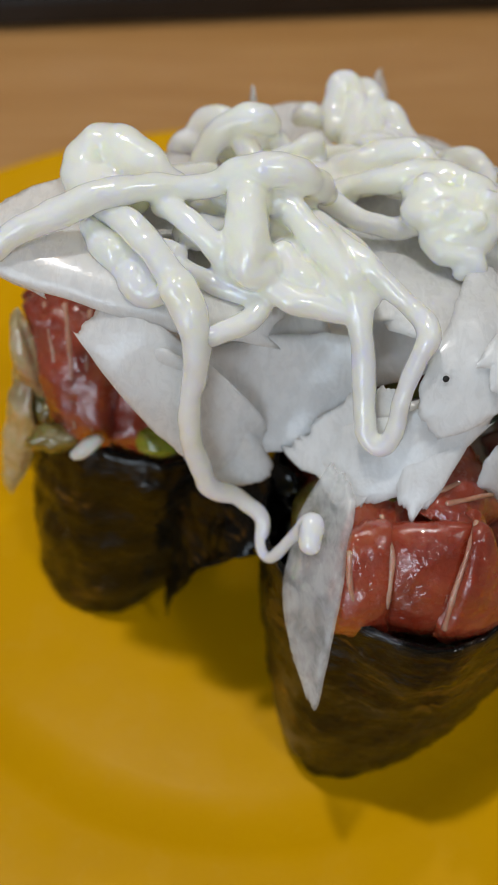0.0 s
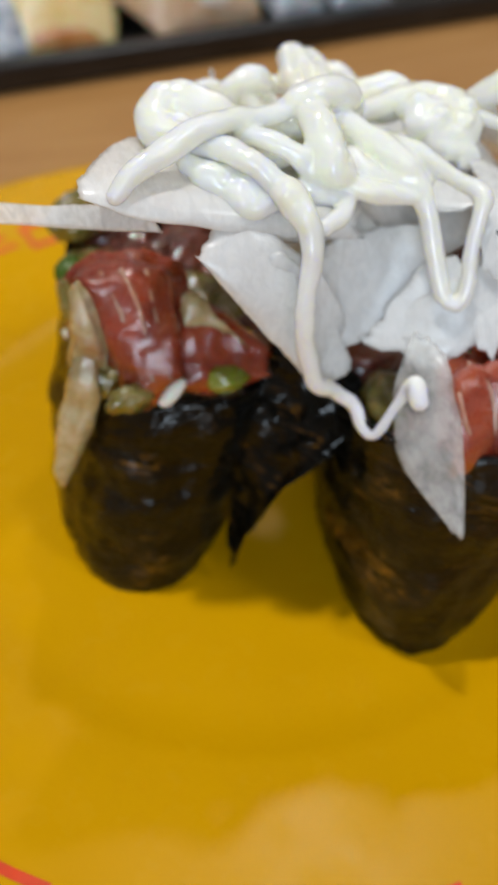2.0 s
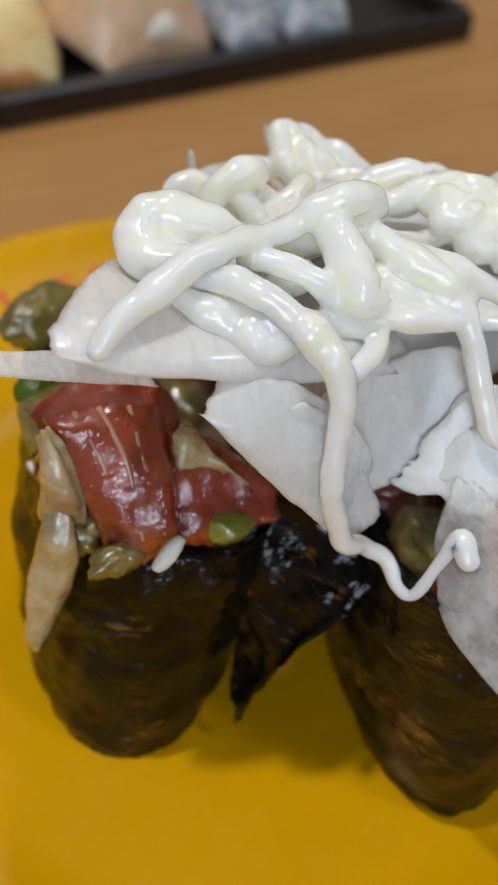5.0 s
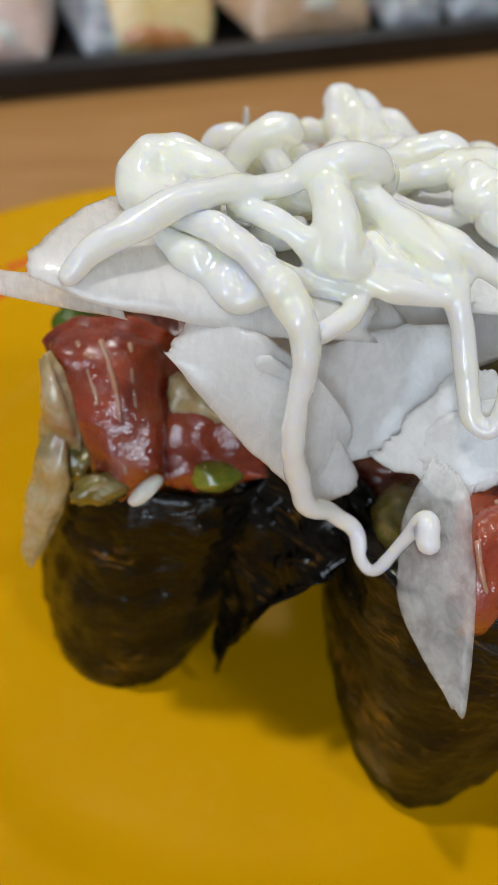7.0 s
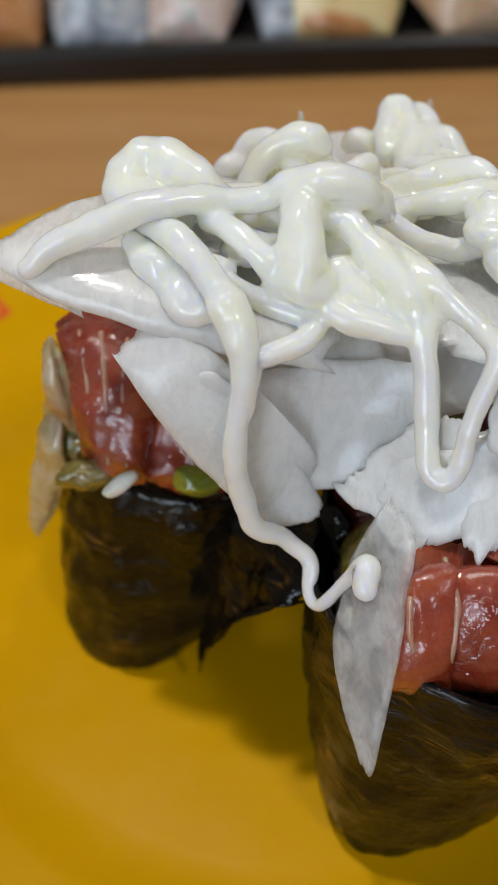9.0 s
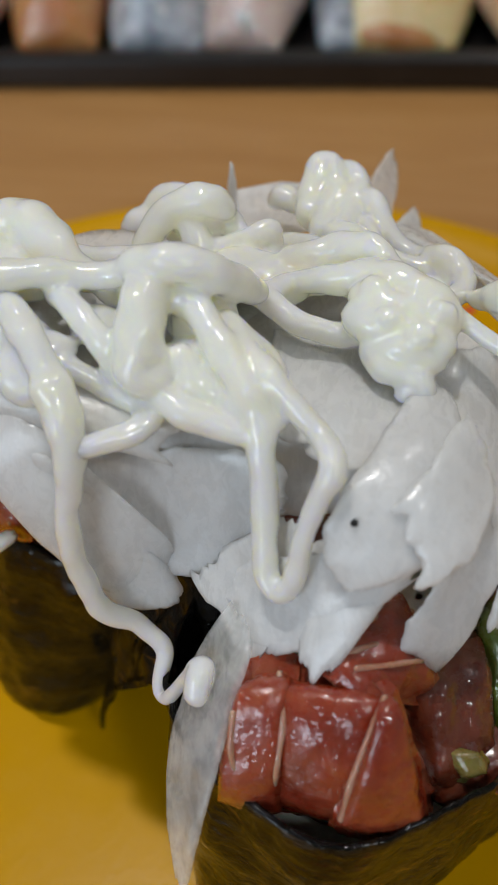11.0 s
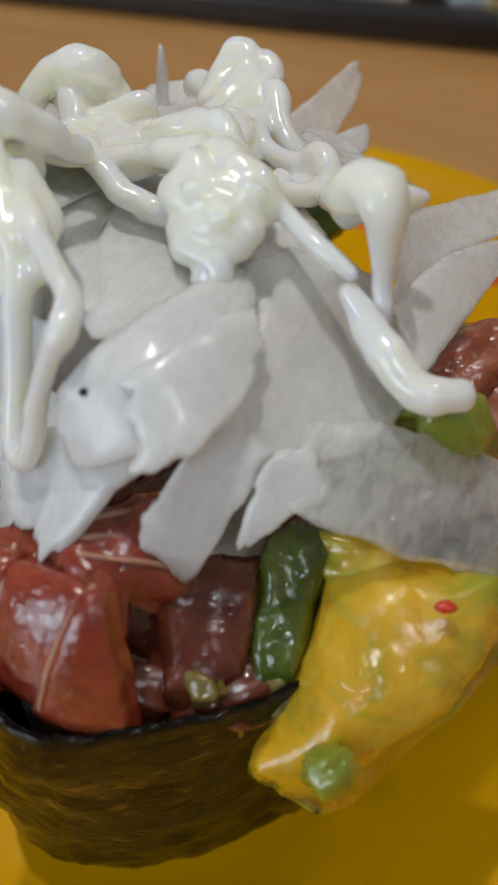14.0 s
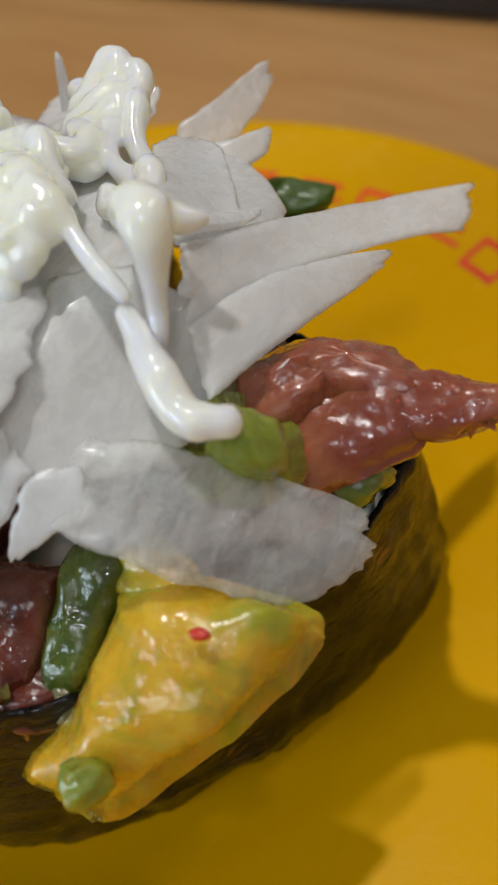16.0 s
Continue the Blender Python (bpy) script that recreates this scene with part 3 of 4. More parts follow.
PATCH["stick_low"] = [(31.2, 66.5, 48.8), (32.7, 76.4, 46.5), (35.8, 89.7, 39.7), (32.6, 65.0, 47.1), (34.2, 73.0, 45.9), (36.3, 87.8, 39.9), (34.6, 63.3, 45.4), (35.6, 70.3, 44.8), (36.3, 82.6, 41.3)]
PATCH["back_sheet"] = [(16.9, 82.7, 51.3), (17.6, 86.3, 49.6), (20.0, 88.5, 47.9), (25.1, 73.2, 54.0), (24.2, 79.3, 50.2), (25.7, 81.8, 48.4), (29.1, 69.3, 52.9), (29.0, 74.4, 50.1), (28.9, 78.5, 48.2)]
PATCH["hooked"] = [(27.5, 72.6, 53.8), (28.1, 76.7, 50.7), (28.8, 80.5, 48.6), (28.6, 71.2, 54.0), (28.8, 75.8, 50.8), (29.2, 79.9, 48.6), (29.4, 70.7, 53.7), (29.3, 75.0, 50.9), (29.4, 78.4, 49.2)]
PATCH["hanging"] = [(6.7, 47.0, 41.7), (8.1, 45.8, 41.6), (9.2, 44.3, 41.1), (3.1, 41.6, 33.7), (5.3, 38.6, 35.4), (7.8, 37.1, 37.4), (4.0, 33.6, 30.6), (4.9, 30.6, 29.0), (5.9, 30.0, 29.1)]
PATCH["left_stick"] = [(-30.7, 68.9, 51.8), (-24.2, 63.6, 53.3), (-17.5, 57.9, 56.1), (-31.0, 67.9, 51.1), (-24.6, 62.8, 52.4), (-17.5, 56.8, 54.8), (-31.3, 67.2, 50.5), (-24.8, 62.2, 51.7), (-17.5, 55.9, 53.6)]
PATCH["upper"] = [(14.2, 45.4, 41.2), (17.4, 49.0, 41.6), (20.2, 51.6, 41.0), (15.8, 42.6, 42.3), (19.6, 45.2, 41.0), (23.4, 48.4, 38.6), (19.0, 41.6, 41.6), (22.4, 43.4, 38.0), (25.6, 45.4, 33.8)]
PATCH["deep"] = [(21.6, 44.6, 39.0), (24.3, 47.3, 38.3), (27.9, 50.2, 37.2), (22.5, 42.3, 36.5), (25.7, 44.1, 35.1), (29.0, 46.8, 34.0), (23.4, 37.7, 31.4), (26.7, 39.3, 32.3), (30.0, 42.8, 31.9)]
PATCH["right"] = [(29.4, 69.8, 40.6), (34.5, 74.2, 43.0), (42.2, 75.6, 43.9), (34.3, 66.9, 39.8), (40.4, 70.5, 41.4), (46.8, 72.4, 42.3), (40.6, 62.8, 38.9), (43.6, 65.9, 39.6), (46.6, 69.1, 40.8)]
PATCH["right_tip"] = [(40.4, 74.3, 42.7), (45.8, 74.5, 42.8), (51.8, 75.5, 43.2), (42.5, 71.9, 41.5), (47.7, 72.3, 41.7), (52.2, 73.6, 42.3), (44.9, 69.7, 40.5), (48.2, 70.4, 40.8), (50.7, 72.4, 41.7)]
PATCH["left"] = [(-25.4, 68.6, 41.6), (-19.8, 68.6, 44.6), (-11.7, 66.2, 42.9), (-23.6, 64.0, 37.5), (-18.5, 61.6, 38.9), (-12.8, 60.5, 38.1), (-22.7, 59.6, 29.1), (-18.6, 56.4, 30.8), (-14.4, 55.5, 32.7)]
PATCH["left_low"] = [(-12.6, 64.5, 40.2), (-8.6, 62.7, 38.2), (-3.6, 57.1, 34.3), (-13.4, 60.4, 36.8), (-9.2, 59.4, 34.7), (-4.7, 56.7, 33.4), (-14.3, 56.2, 32.0), (-9.8, 56.1, 30.8), (-4.4, 55.4, 32.6)]
PATCH["chunk"] = [(27.3, 52.6, 36.5), (37.0, 53.4, 39.1), (45.2, 55.9, 37.7), (30.8, 44.4, 34.6), (38.7, 47.2, 35.6), (47.2, 53.9, 36.0), (33.8, 36.6, 33.4), (38.0, 36.8, 29.0), (44.6, 46.6, 32.0)]
PATCH["blob"] = [(31, 64.5, 42.0), (36, 66.5, 44.0), (40.5, 66.5, 42.0), (32.5, 61, 42.8), (37, 62.5, 45.2), (42, 63.5, 41.5), (34, 57.5, 40.5), (38, 58.5, 41.5), (42, 61, 39.2)]
PATCH["under"] = [(26.6, 50.4, 38.0), (29.2, 53.0, 38.8), (32.4, 52.9, 37.8), (27.2, 46.1, 34.3), (29.8, 47.4, 34.8), (32.6, 47.4, 33.6), (28.2, 41.0, 31.0), (30.8, 41.3, 31.6), (33.4, 43.0, 30.8)]
PATCH["by_leg"] = [(29.1, 54.2, 38.0), (32.1, 55.3, 37.6), (36.4, 55.0, 37.2), (29.3, 51.7, 36.7), (33.2, 52.7, 36.2), (37.2, 53.2, 36.7), (30.6, 49.7, 34.5), (33.2, 50.8, 34.7), (36.2, 51.6, 35.6)]
PATCH["scrap"] = [(-26.1, 63.9, 34.2), (-24.4, 63.0, 35.5), (-23.4, 60.7, 32.2), (-28.4, 63.4, 25.9), (-26.7, 62.1, 26.2), (-24.8, 60.6, 26.6), (-30.6, 62.6, 16.2), (-29.3, 61.5, 15.8), (-26.9, 61.0, 20.9)]
PATCH["bit"] = [(24.4, 40.7, 34.4), (25.6, 41.7, 34.4), (27.2, 41.9, 33.8), (24.9, 40.0, 33.4), (26.5, 40.7, 33.6), (28.0, 41.1, 33.1), (25.6, 39.2, 32.2), (27.1, 39.5, 32.4), (28.2, 40.3, 32.5)]
PATCH["pale_left"] = [(-12.8, 63.4, 40.2), (-11.1, 63.7, 40.3), (-9.8, 62.3, 38.8), (-13.1, 62.0, 39.0), (-10.7, 61.9, 38.6), (-8.0, 60.0, 36.5), (-12.9, 60.1, 37.4), (-9.6, 60.2, 36.7), (-4.8, 56.8, 34.4)]
PATCH["avo_left"] = [(-11.9, 57.0, 33.8), (-9.6, 57.5, 33.9), (-7.3, 56.7, 33.5), (-11.7, 56.4, 32.8), (-9.5, 56.3, 32.4), (-7.4, 56.1, 32.9), (-11.9, 55.7, 32.0), (-10.0, 55.6, 31.7), (-8.0, 55.7, 32.3)]
PATCH["slice_a"] = [(8.9, 41.6, 41.0), (10.6, 42.7, 41.4), (13.0, 42.9, 41.2), (7.4, 37.6, 37.4), (10.2, 37.7, 37.9), (13.2, 38.0, 37.8), (6.9, 35.0, 30.2), (9.9, 34.4, 30.2), (13.2, 34.7, 30.2)]
PATCH["slice_b"] = [(10.8, 42.4, 40.6), (15.8, 42.4, 41.9), (20.2, 41.6, 41.8), (10.6, 38.5, 37.0), (15.6, 37.9, 38.5), (20.4, 37.9, 37.6), (10.4, 35.2, 30.3), (15.2, 34.3, 30.2), (20.2, 34.9, 30.4)]
PATCH["slice_c"] = [(18.6, 41.3, 42.3), (19.6, 41.4, 42.5), (20.6, 41.2, 42.0), (17.8, 37.0, 39.1), (20.0, 37.4, 39.2), (22.3, 38.6, 38.2), (16.6, 33.7, 33.8), (20.5, 34.0, 31.2), (24.5, 35.6, 30.8)]
PATCH["lap"] = [(18.5, 49.6, 52.7), (21.6, 54.1, 53.7), (23.6, 60.6, 52.1), (19.9, 47.6, 51.0), (23.3, 51.3, 52.1), (25.1, 57.1, 51.4), (21.0, 45.3, 48.5), (24.5, 48.2, 49.7), (25.9, 53.3, 51.0)]
BACK = (
    [(-4.4, 66.4, 57.0, 1.3), (-1.6, 67.4, 56.4, 1.4), (1.6, 67.0, 56.0, 1.4), (4.6, 68.0, 55.2, 1.3)],
    [(1.0, 71.6, 53.6, 1.2), (4.0, 71.4, 53.6, 1.3), (6.8, 71.8, 53.4, 1.2)],
    [(-9.8, 68.6, 56.6, 1.2), (-6.6, 70.2, 55.2, 1.2), (-3.6, 72.6, 53.6, 1.2)],
    [(7.4, 79.4, 51.2, 1.2), (10.0, 77.4, 52.4, 1.3), (11.4, 75.0, 53.4, 1.2)],
)
# further slices at the back of the heap
PATCH["leaf"] = [(11.5, 91, 46), (13.5, 96, 47), (15.8, 101.5, 48.2), (13, 90, 44.5), (15, 95.5, 45.5), (16.6, 101.5, 46.8), (14.5, 89, 43), (16.5, 94, 44), (17, 99.5, 45.3)]
PATCH["leaf_low"] = [(14, 88, 46), (17, 92, 45.5), (19, 97, 44.5), (15, 87, 45), (18, 91, 44.5), (19.6, 96, 43.8), (16, 86, 44), (19, 90, 43.5), (20, 95, 43)]
PATCH["spike"] = [(-0.7, 89.5, 46), (-0.1, 90, 50), (0.2, 90.4, 52.6), (0.0, 89.5, 46), (0.4, 90, 50), (0.4, 90.4, 52.6), (0.9, 89.6, 46), (0.9, 90.1, 49.5), (0.6, 90.4, 52.4)]
PATCH["rear"] = [(-3, 92, 47.5), (3, 94, 48.2), (8, 95, 48), (-3, 89, 47), (3, 91, 47.3), (9, 92, 47.3), (-2, 84, 47), (3, 85, 48), (10, 86, 48)]
PATCH["rear_right"] = [(16, 91, 45), (22, 90, 44.5), (27, 87, 43), (17, 87, 46.5), (23, 85, 46.5), (28, 82, 45), (18, 82, 47.5), (24, 79, 48), (28, 77, 47)]
PATCH["scrap_top"] = [(-25.6, 67, 42), (-24.4, 66, 42.4), (-23.4, 65.6, 42), (-25.6, 65.4, 36), (-24, 63.6, 36.2), (-22.4, 62.6, 36), (-26.6, 66, 30.6), (-24.8, 64.4, 30.6), (-23, 62, 30)]

# ---- gunkan rolls: rice, nori wrap and toppings ----
def outline(an, half, power):
    c, s = math.cos(an), math.sin(an)
    return half[0] * math.copysign(abs(c) ** (2 / power), c), half[1] * math.copysign(abs(s) ** (2 / power), s)


def ring_point(foot, crown, t, an):
    """A point of the wrap's outline, between its foot and its crown: (centre, axis, half sizes, power)."""
    pts = []
    for centre, axis, half, power in (foot, crown):
        a, b = outline(an, half, power)
        c, s = math.cos(radians(axis)), math.sin(radians(axis))
        pts.append(np.array((centre[0] + c * a - s * b, centre[1] + s * a + c * b)))
    return pts[0] * (1 - t) + pts[1] * t


def nori_wrap(parent, foot, crown, height, rise, seed):
    """A wrinkled seaweed band round the rice, its upper edge uneven."""
    n, rows = 170, 26
    verts, faces = [], []
    mid = (np.array(foot[0]) + np.array(crown[0])) / 2
    for shell in (0.0, -0.5):
        for j in range(rows + 1):
            t = j / rows
            for i in range(n):
                an = 2 * math.pi * i / n
                p = ring_point(foot, crown, t ** 0.85, an)
                d = p - mid
                rad = np.linalg.norm(d)
                q = Vector((d[0] * 0.13, d[1] * 0.13, t * 2.4 + seed))
                fold = 1.0 * noise.noise(q) + 0.8 * noise.noise(Vector((d[0] * 0.07, d[1] * 0.07, t * 8 + seed))) + 0.5 * noise.noise(q * 3.3) + 0.2 * noise.noise(q * 8)
                fold += 0.7 * math.sin(math.pi * t) - 0.9 * max(0, 0.12 - t) / 0.12
                p = mid + d * (rad + fold + shell) / rad
                top = height + rise * d[1] / -30 + 1.6 * (rad / 28) ** 2 - 1.0 + 0.8 * noise.noise(Vector((math.cos(an) * 2, math.sin(an) * 2, seed))) + 0.4 * noise.noise(Vector((math.cos(an) * 9, math.sin(an) * 9, seed)))
                verts.append((p[0], p[1], 0.05 + t * top))
    size = n * (rows + 1)
    for sh in (0, size):
        for j in range(rows):
            for i in range(n):
                k = (i + 1) % n
                faces.append((sh + j * n + i, sh + j * n + k, sh + (j + 1) * n + k, sh + (j + 1) * n + i))
    for j in (0, rows):
        for i in range(n):
            k = (i + 1) % n
            faces.append((j * n + i, j * n + k, size + j * n + k, size + j * n + i))
    return link("nori_wrap", verts, faces, NORI, parent, "dark wrinkled glossy seaweed sheet")


def rice_bed(parent, foot, crown, height, seed):
    n = 48
    verts, faces = [], []
    levels = [(0.0, 0.86, 0.1), (0.5, 0.87, height * 0.5), (0.9, 0.88, height * 0.93), (0.95, 0.75, height), (1.0, 0.4, height + 0.4), (1.0, 0.02, height + 0.5)]
    for t, k, z in levels:
        mid = np.array(foot[0]) * (1 - t) + np.array(crown[0]) * t
        for i in range(n):
            p = mid + (ring_point(foot, crown, t, 2 * math.pi * i / n) - mid) * k
            verts.append((p[0], p[1], z + 0.7 * noise.noise(Vector((p[0] * 0.5, p[1] * 0.5, seed)))))
    for j in range(len(levels) - 1):
        for i in range(n):
            m = (i + 1) % n
            faces.append((j * n + i, j * n + m, (j + 1) * n + m, (j + 1) * n + i))
    faces.append(tuple(range(n)))
    bed = link("rice", verts, faces, RICE, parent, "sticky white rice")
    rnd = random.Random(int(seed * 10))
    for i in range(44):
        p = np.array(crown[0]) + (ring_point(foot, crown, 0.9, rnd.uniform(0, 2 * math.pi)) - np.array(crown[0])) * rnd.uniform(0.55, 0.88)
        link("grain", *ellipsoid((p[0], p[1], height + 0.4), (2.6, 1.1, 1.1), rnd.uniform(0, 180), rnd.uniform(-25, 25), 0.1, i, 6, 8), RICE, bed)
    return bed


def topping_bed(parent, foot, crown, height, seed, count, clear):
    """Small glazed pieces of fish and avocado all over the rice, under the large ones."""
    rnd = random.Random(seed)
    for i in range(count):
        an = 2 * math.pi * (i * 0.381966)
        k = 0.2 + 0.62 * math.sqrt((i + 0.5) / count)
        p = np.array(crown[0]) + (ring_point(foot, crown, 1.0, an) - np.array(crown[0])) * k
        pick = rnd.random()
        if p[1] < clear or p[0] < -17:
            continue
        name, mat, label = ("tuna_piece", TUNA_DARK, "dark marinated tuna") if pick < 0.6 else (("avocado_piece", OLIVE, "olive glazed avocado piece") if pick < 0.8 else ("glazed_scrap", SAUCE, "pale glazed scrap"))
        link(name, *ellipsoid((p[0], p[1], height + rnd.uniform(-0.8, 0.8)), (rnd.uniform(3.6, 5.2), rnd.uniform(2.6, 3.4), rnd.uniform(2.0, 3.0)), rnd.uniform(0, 180), rnd.uniform(-15, 15), 0.3, i * 1.7 + seed, 14, 20), mat, parent, label)


RIGHT = (((23.4, 61.0), 60.5, (32.8, 15.0), 1.95), ((22.5, 59.4), 60.5, (27.2, 16.7), 2.45))
LEFT = (((-13.6, 78.0), 69.0, (26.0, 13.8), 2.0), ((-9.6, 78.2), 79.0, (21.6, 13.4), 2.8))
right_roll = thing("gunkan_roll", "seaweed-wrapped sushi roll with red tuna and yellow avocado", "sushi", group="gunkan rolls")
nori_wrap(right_roll, *RIGHT, 31.3, 1.9, 3.0)
rice_bed(right_roll, *RIGHT, 25.8, 3.0)
topping_bed(right_roll, *RIGHT, 30.0, 5, 34, 43)
left_roll = thing("gunkan_roll", "seaweed-wrapped sushi roll with dark tuna and glazed bits", "sushi", group="gunkan rolls")
nori_wrap(left_roll, *LEFT, 29.3, 0.3, 8.0)
rice_bed(left_roll, *LEFT, 26.5, 8.0)
topping_bed(left_roll, *LEFT, 27.6, 11, 30, 50)
# the loose end of the left wrap, standing out towards the plate
link("nori_flap", *pillow([(-8.5, 61, 29.5), (-1.5, 57.5, 32.5), (5, 52, 33), (-9.4, 55.5, 15), (-4.6, 52, 22), (2.4, 49, 29), (-10.8, 51.2, 0.8), (-6.8, 48.8, 18), (0.8, 47.2, 25.5)], 0.5, res=30, corner=0.05, ragged=0.2, rumple=0.9), NORI, left_roll, "loose torn end of the seaweed sheet")

for key, mat, thick, owner, label in (
    ("slice_a", TUNA, 5.0, right_roll, "red tuna slice edged with pale fat"), ("slice_b", TUNA, 6.0, right_roll, "deep red glossy tuna slice"),
    ("slice_c", TUNA, 3.0, right_roll, "red tuna wedge with a pale fat edge"), ("upper", TUNA, 3.5, right_roll, "red tuna slice with fine fat lines"),
    ("deep", TUNA_DARK, 5.0, right_roll, "dark marinated tuna"), ("right", TUNA_PALE, 6.0, right_roll, "dark marinated tuna"),
    ("right_tip", TUNA_PALE, 3.0, right_roll, "pale red tuna tip"), ("left", TUNA, 6.0, left_roll, "dark red tuna cube"),
    ("left_low", TUNA, 4.0, left_roll, "dark red tuna"),
):
    link("tuna_piece", *pillow(PATCH[key], thick, res=26, corner=0.05 if key.startswith("slice") else 0.25, ragged=0.07, rumple=0.35 if key.startswith("slice") else 0.7, edge=7 if key.startswith("slice") else 5, seed=len(key) + ord(key[-1])), mat, owner, label)
for key, mat, thick, owner, label in (
    ("chunk", AVOCADO, 9.0, right_roll, "ripe yellow glazed avocado chunk"), ("blob", GREEN, 6.0, right_roll, "green avocado piece"),
    ("under", GREEN_DARK, 5.0, right_roll, "dark green glazed avocado piece"), ("by_leg", AVOCADO, 5.0, right_roll, "yellow-green avocado piece"),
    ("bit", OLIVE, 3.0, right_roll, "small olive-yellow glazed bit"), ("avo_left", GREEN, 3.0, left_roll, "small green avocado bit"),
    ("scrap_top", SAUCE, 2.0, left_roll, "pale glazed scrap"), ("scrap", SAUCE, 2.2, left_roll, "glazed scrap hanging down"), ("pale_left", SAUCE, 2.0, left_roll, "pale glazed scrap"),
):
    link("avocado_piece" if mat is not SAUCE else "glazed_scrap", *pillow(PATCH[key], thick, res=26, corner=0.7, ragged=0.1 if mat is SAUCE else 0.06, rumple=0.7 if mat is SAUCE else 0.9, edge=3.0 if key == "chunk" else 3.5, seed=len(key) + 3), mat, owner, label)

# ---- onion slices ----
TORN = ("lap", "rag", "rag_small", "frond", "veil", "point", "under_dotted", "leaf")
CLEAR = ("left_stick", "leaf", "hooked")
SHARP = ("top_left", "stick", "stick_low", "left_stick", "hanging", "point", "front_corner", "spike", "leaf", "hooked")
for key in ("core", "rear", "rear_right", "leaf", "leaf_low", "spike", "inner_left", "inner", "inner_right", "grey", "top_left", "front_left", "front_corner", "disc", "point", "frond", "dotted", "lap", "under_dotted", "rag", "rag_small", "veil", "stick", "stick_low", "back_sheet", "hooked", "hanging", "left_stick"):
    ob = link("onion_slice", *pillow(PATCH[key], 0.75, res=36, corner=0.05 if key in SHARP else 0.3, ragged=0.2 if key in TORN else 0.08, rumple=0.14, edge=9, seed=sum(map(ord, key)) % 50), ONION_VEIL if key in ("veil", "hanging") else ONION_THIN if key in CLEAR else ONION)
    tagged(ob, "thin translucent white raw onion slice heaped on the rolls", "onion", "onion slices")

# ---- mayonnaise ----
mayo = thing("mayonnaise", "thick glossy pale cream mayonnaise squeezed in loops over onion", "sauce")
OWN = ("drip", "leg")
verts, faces = [], []
for i, pts in enumerate([STRANDS[k] for k in STRANDS if k not in OWN] + list(BACK)):
    v, f = tube([(x, y, z, r * 1.04) for x, y, z, r in pts], seed=i * 3.7, steps=8, sides=16, lump=0.22)
    faces += [tuple(q + len(verts) for q in c) for c in f]
    verts += v
for x, y, z, rx, ry, rz in ((-12.6, 65.6, 58.2, 2.6, 2.0, 1.4), (-1.0, 64.6, 57.6, 4.6, 2.6, 1.9), (3.4, 62.0, 57.0, 2.8, 2.4, 1.6), (-4.0, 60.4, 57.0, 2.6, 2.0, 1.2), (3.0, 58.2, 56.2, 2.4, 1.8, 1.2), (-9.6, 58.6, 57.2, 2.2, 1.6, 1.2), (18.0, 65.0, 54.0, 2.8, 2.4, 1.6), (11.4, 84.4, 51.4, 3.2, 2.8, 2.2), (-1.2, 78.4, 53.2, 2.6, 2.2, 1.9), (14.6, 71.4, 54.0, 3.2, 2.0, 1.3), (26.6, 69.6, 53.8, 1.8, 1.6, 1.4), (21.2, 74.4, 51.4, 1.8, 1.8, 0.9), (5.4, 57.2, 55.6, 2.6, 2.0, 1.1), (8.0, 70.8, 53.2, 2.4, 2.4, 1.2), (13.4, 77.0, 51.8, 3.0, 2.4, 1.4), (3.0, 69.4, 54.4, 3.6, 2.2, 1.2), (-7.0, 57.6, 57.0, 2.0, 1.6, 1.1), (2.2, 61.0, 59.4, 1.4, 1.2, 1.2), (5.0, 72.2, 53.4, 4.6, 3.0, 1.5), (10.0, 72.6, 53.2, 3.0, 2.4, 1.3), (1.8, 75.4, 52.6, 3.4, 2.4, 1.2), (0.3, 77.8, 54.6, 1.7, 1.4, 1.6), (16.0, 66.9, 56.9, 1.3, 1.2, 1.1), (19.3, 67.0, 57.1, 1.2, 1.2, 1.1), (21.0, 65.0, 56.5, 1.2, 1.1, 1.1), (17.2, 64.2, 56.5, 1.2, 1.0, 1.0), (19.6, 63.2, 55.8, 1.2, 1.1, 1.1)):
    v, f = ellipsoid((x, y, z), (rx, ry, rz), 0, 0, 0.3, x)
    faces += [tuple(q + len(verts) for q in c) for c in f]
    verts += v
body = link("sauce_body", verts, faces, MAYO, mayo, "fused looping strands of mayonnaise")
fuse = body.modifiers.new("fuse", "REMESH")
fuse.mode, fuse.voxel_size, fuse.use_smooth_shade = "VOXEL", 0.00024, True
soften = body.modifiers.new("soften", "SMOOTH")
soften.factor, soften.iterations = 0.5, 9
for i, key in enumerate(OWN):
    link("strand", *tube(STRANDS[key], seed=i * 3.7, steps=10, sides=20, lump=0.2), MAYO, mayo)

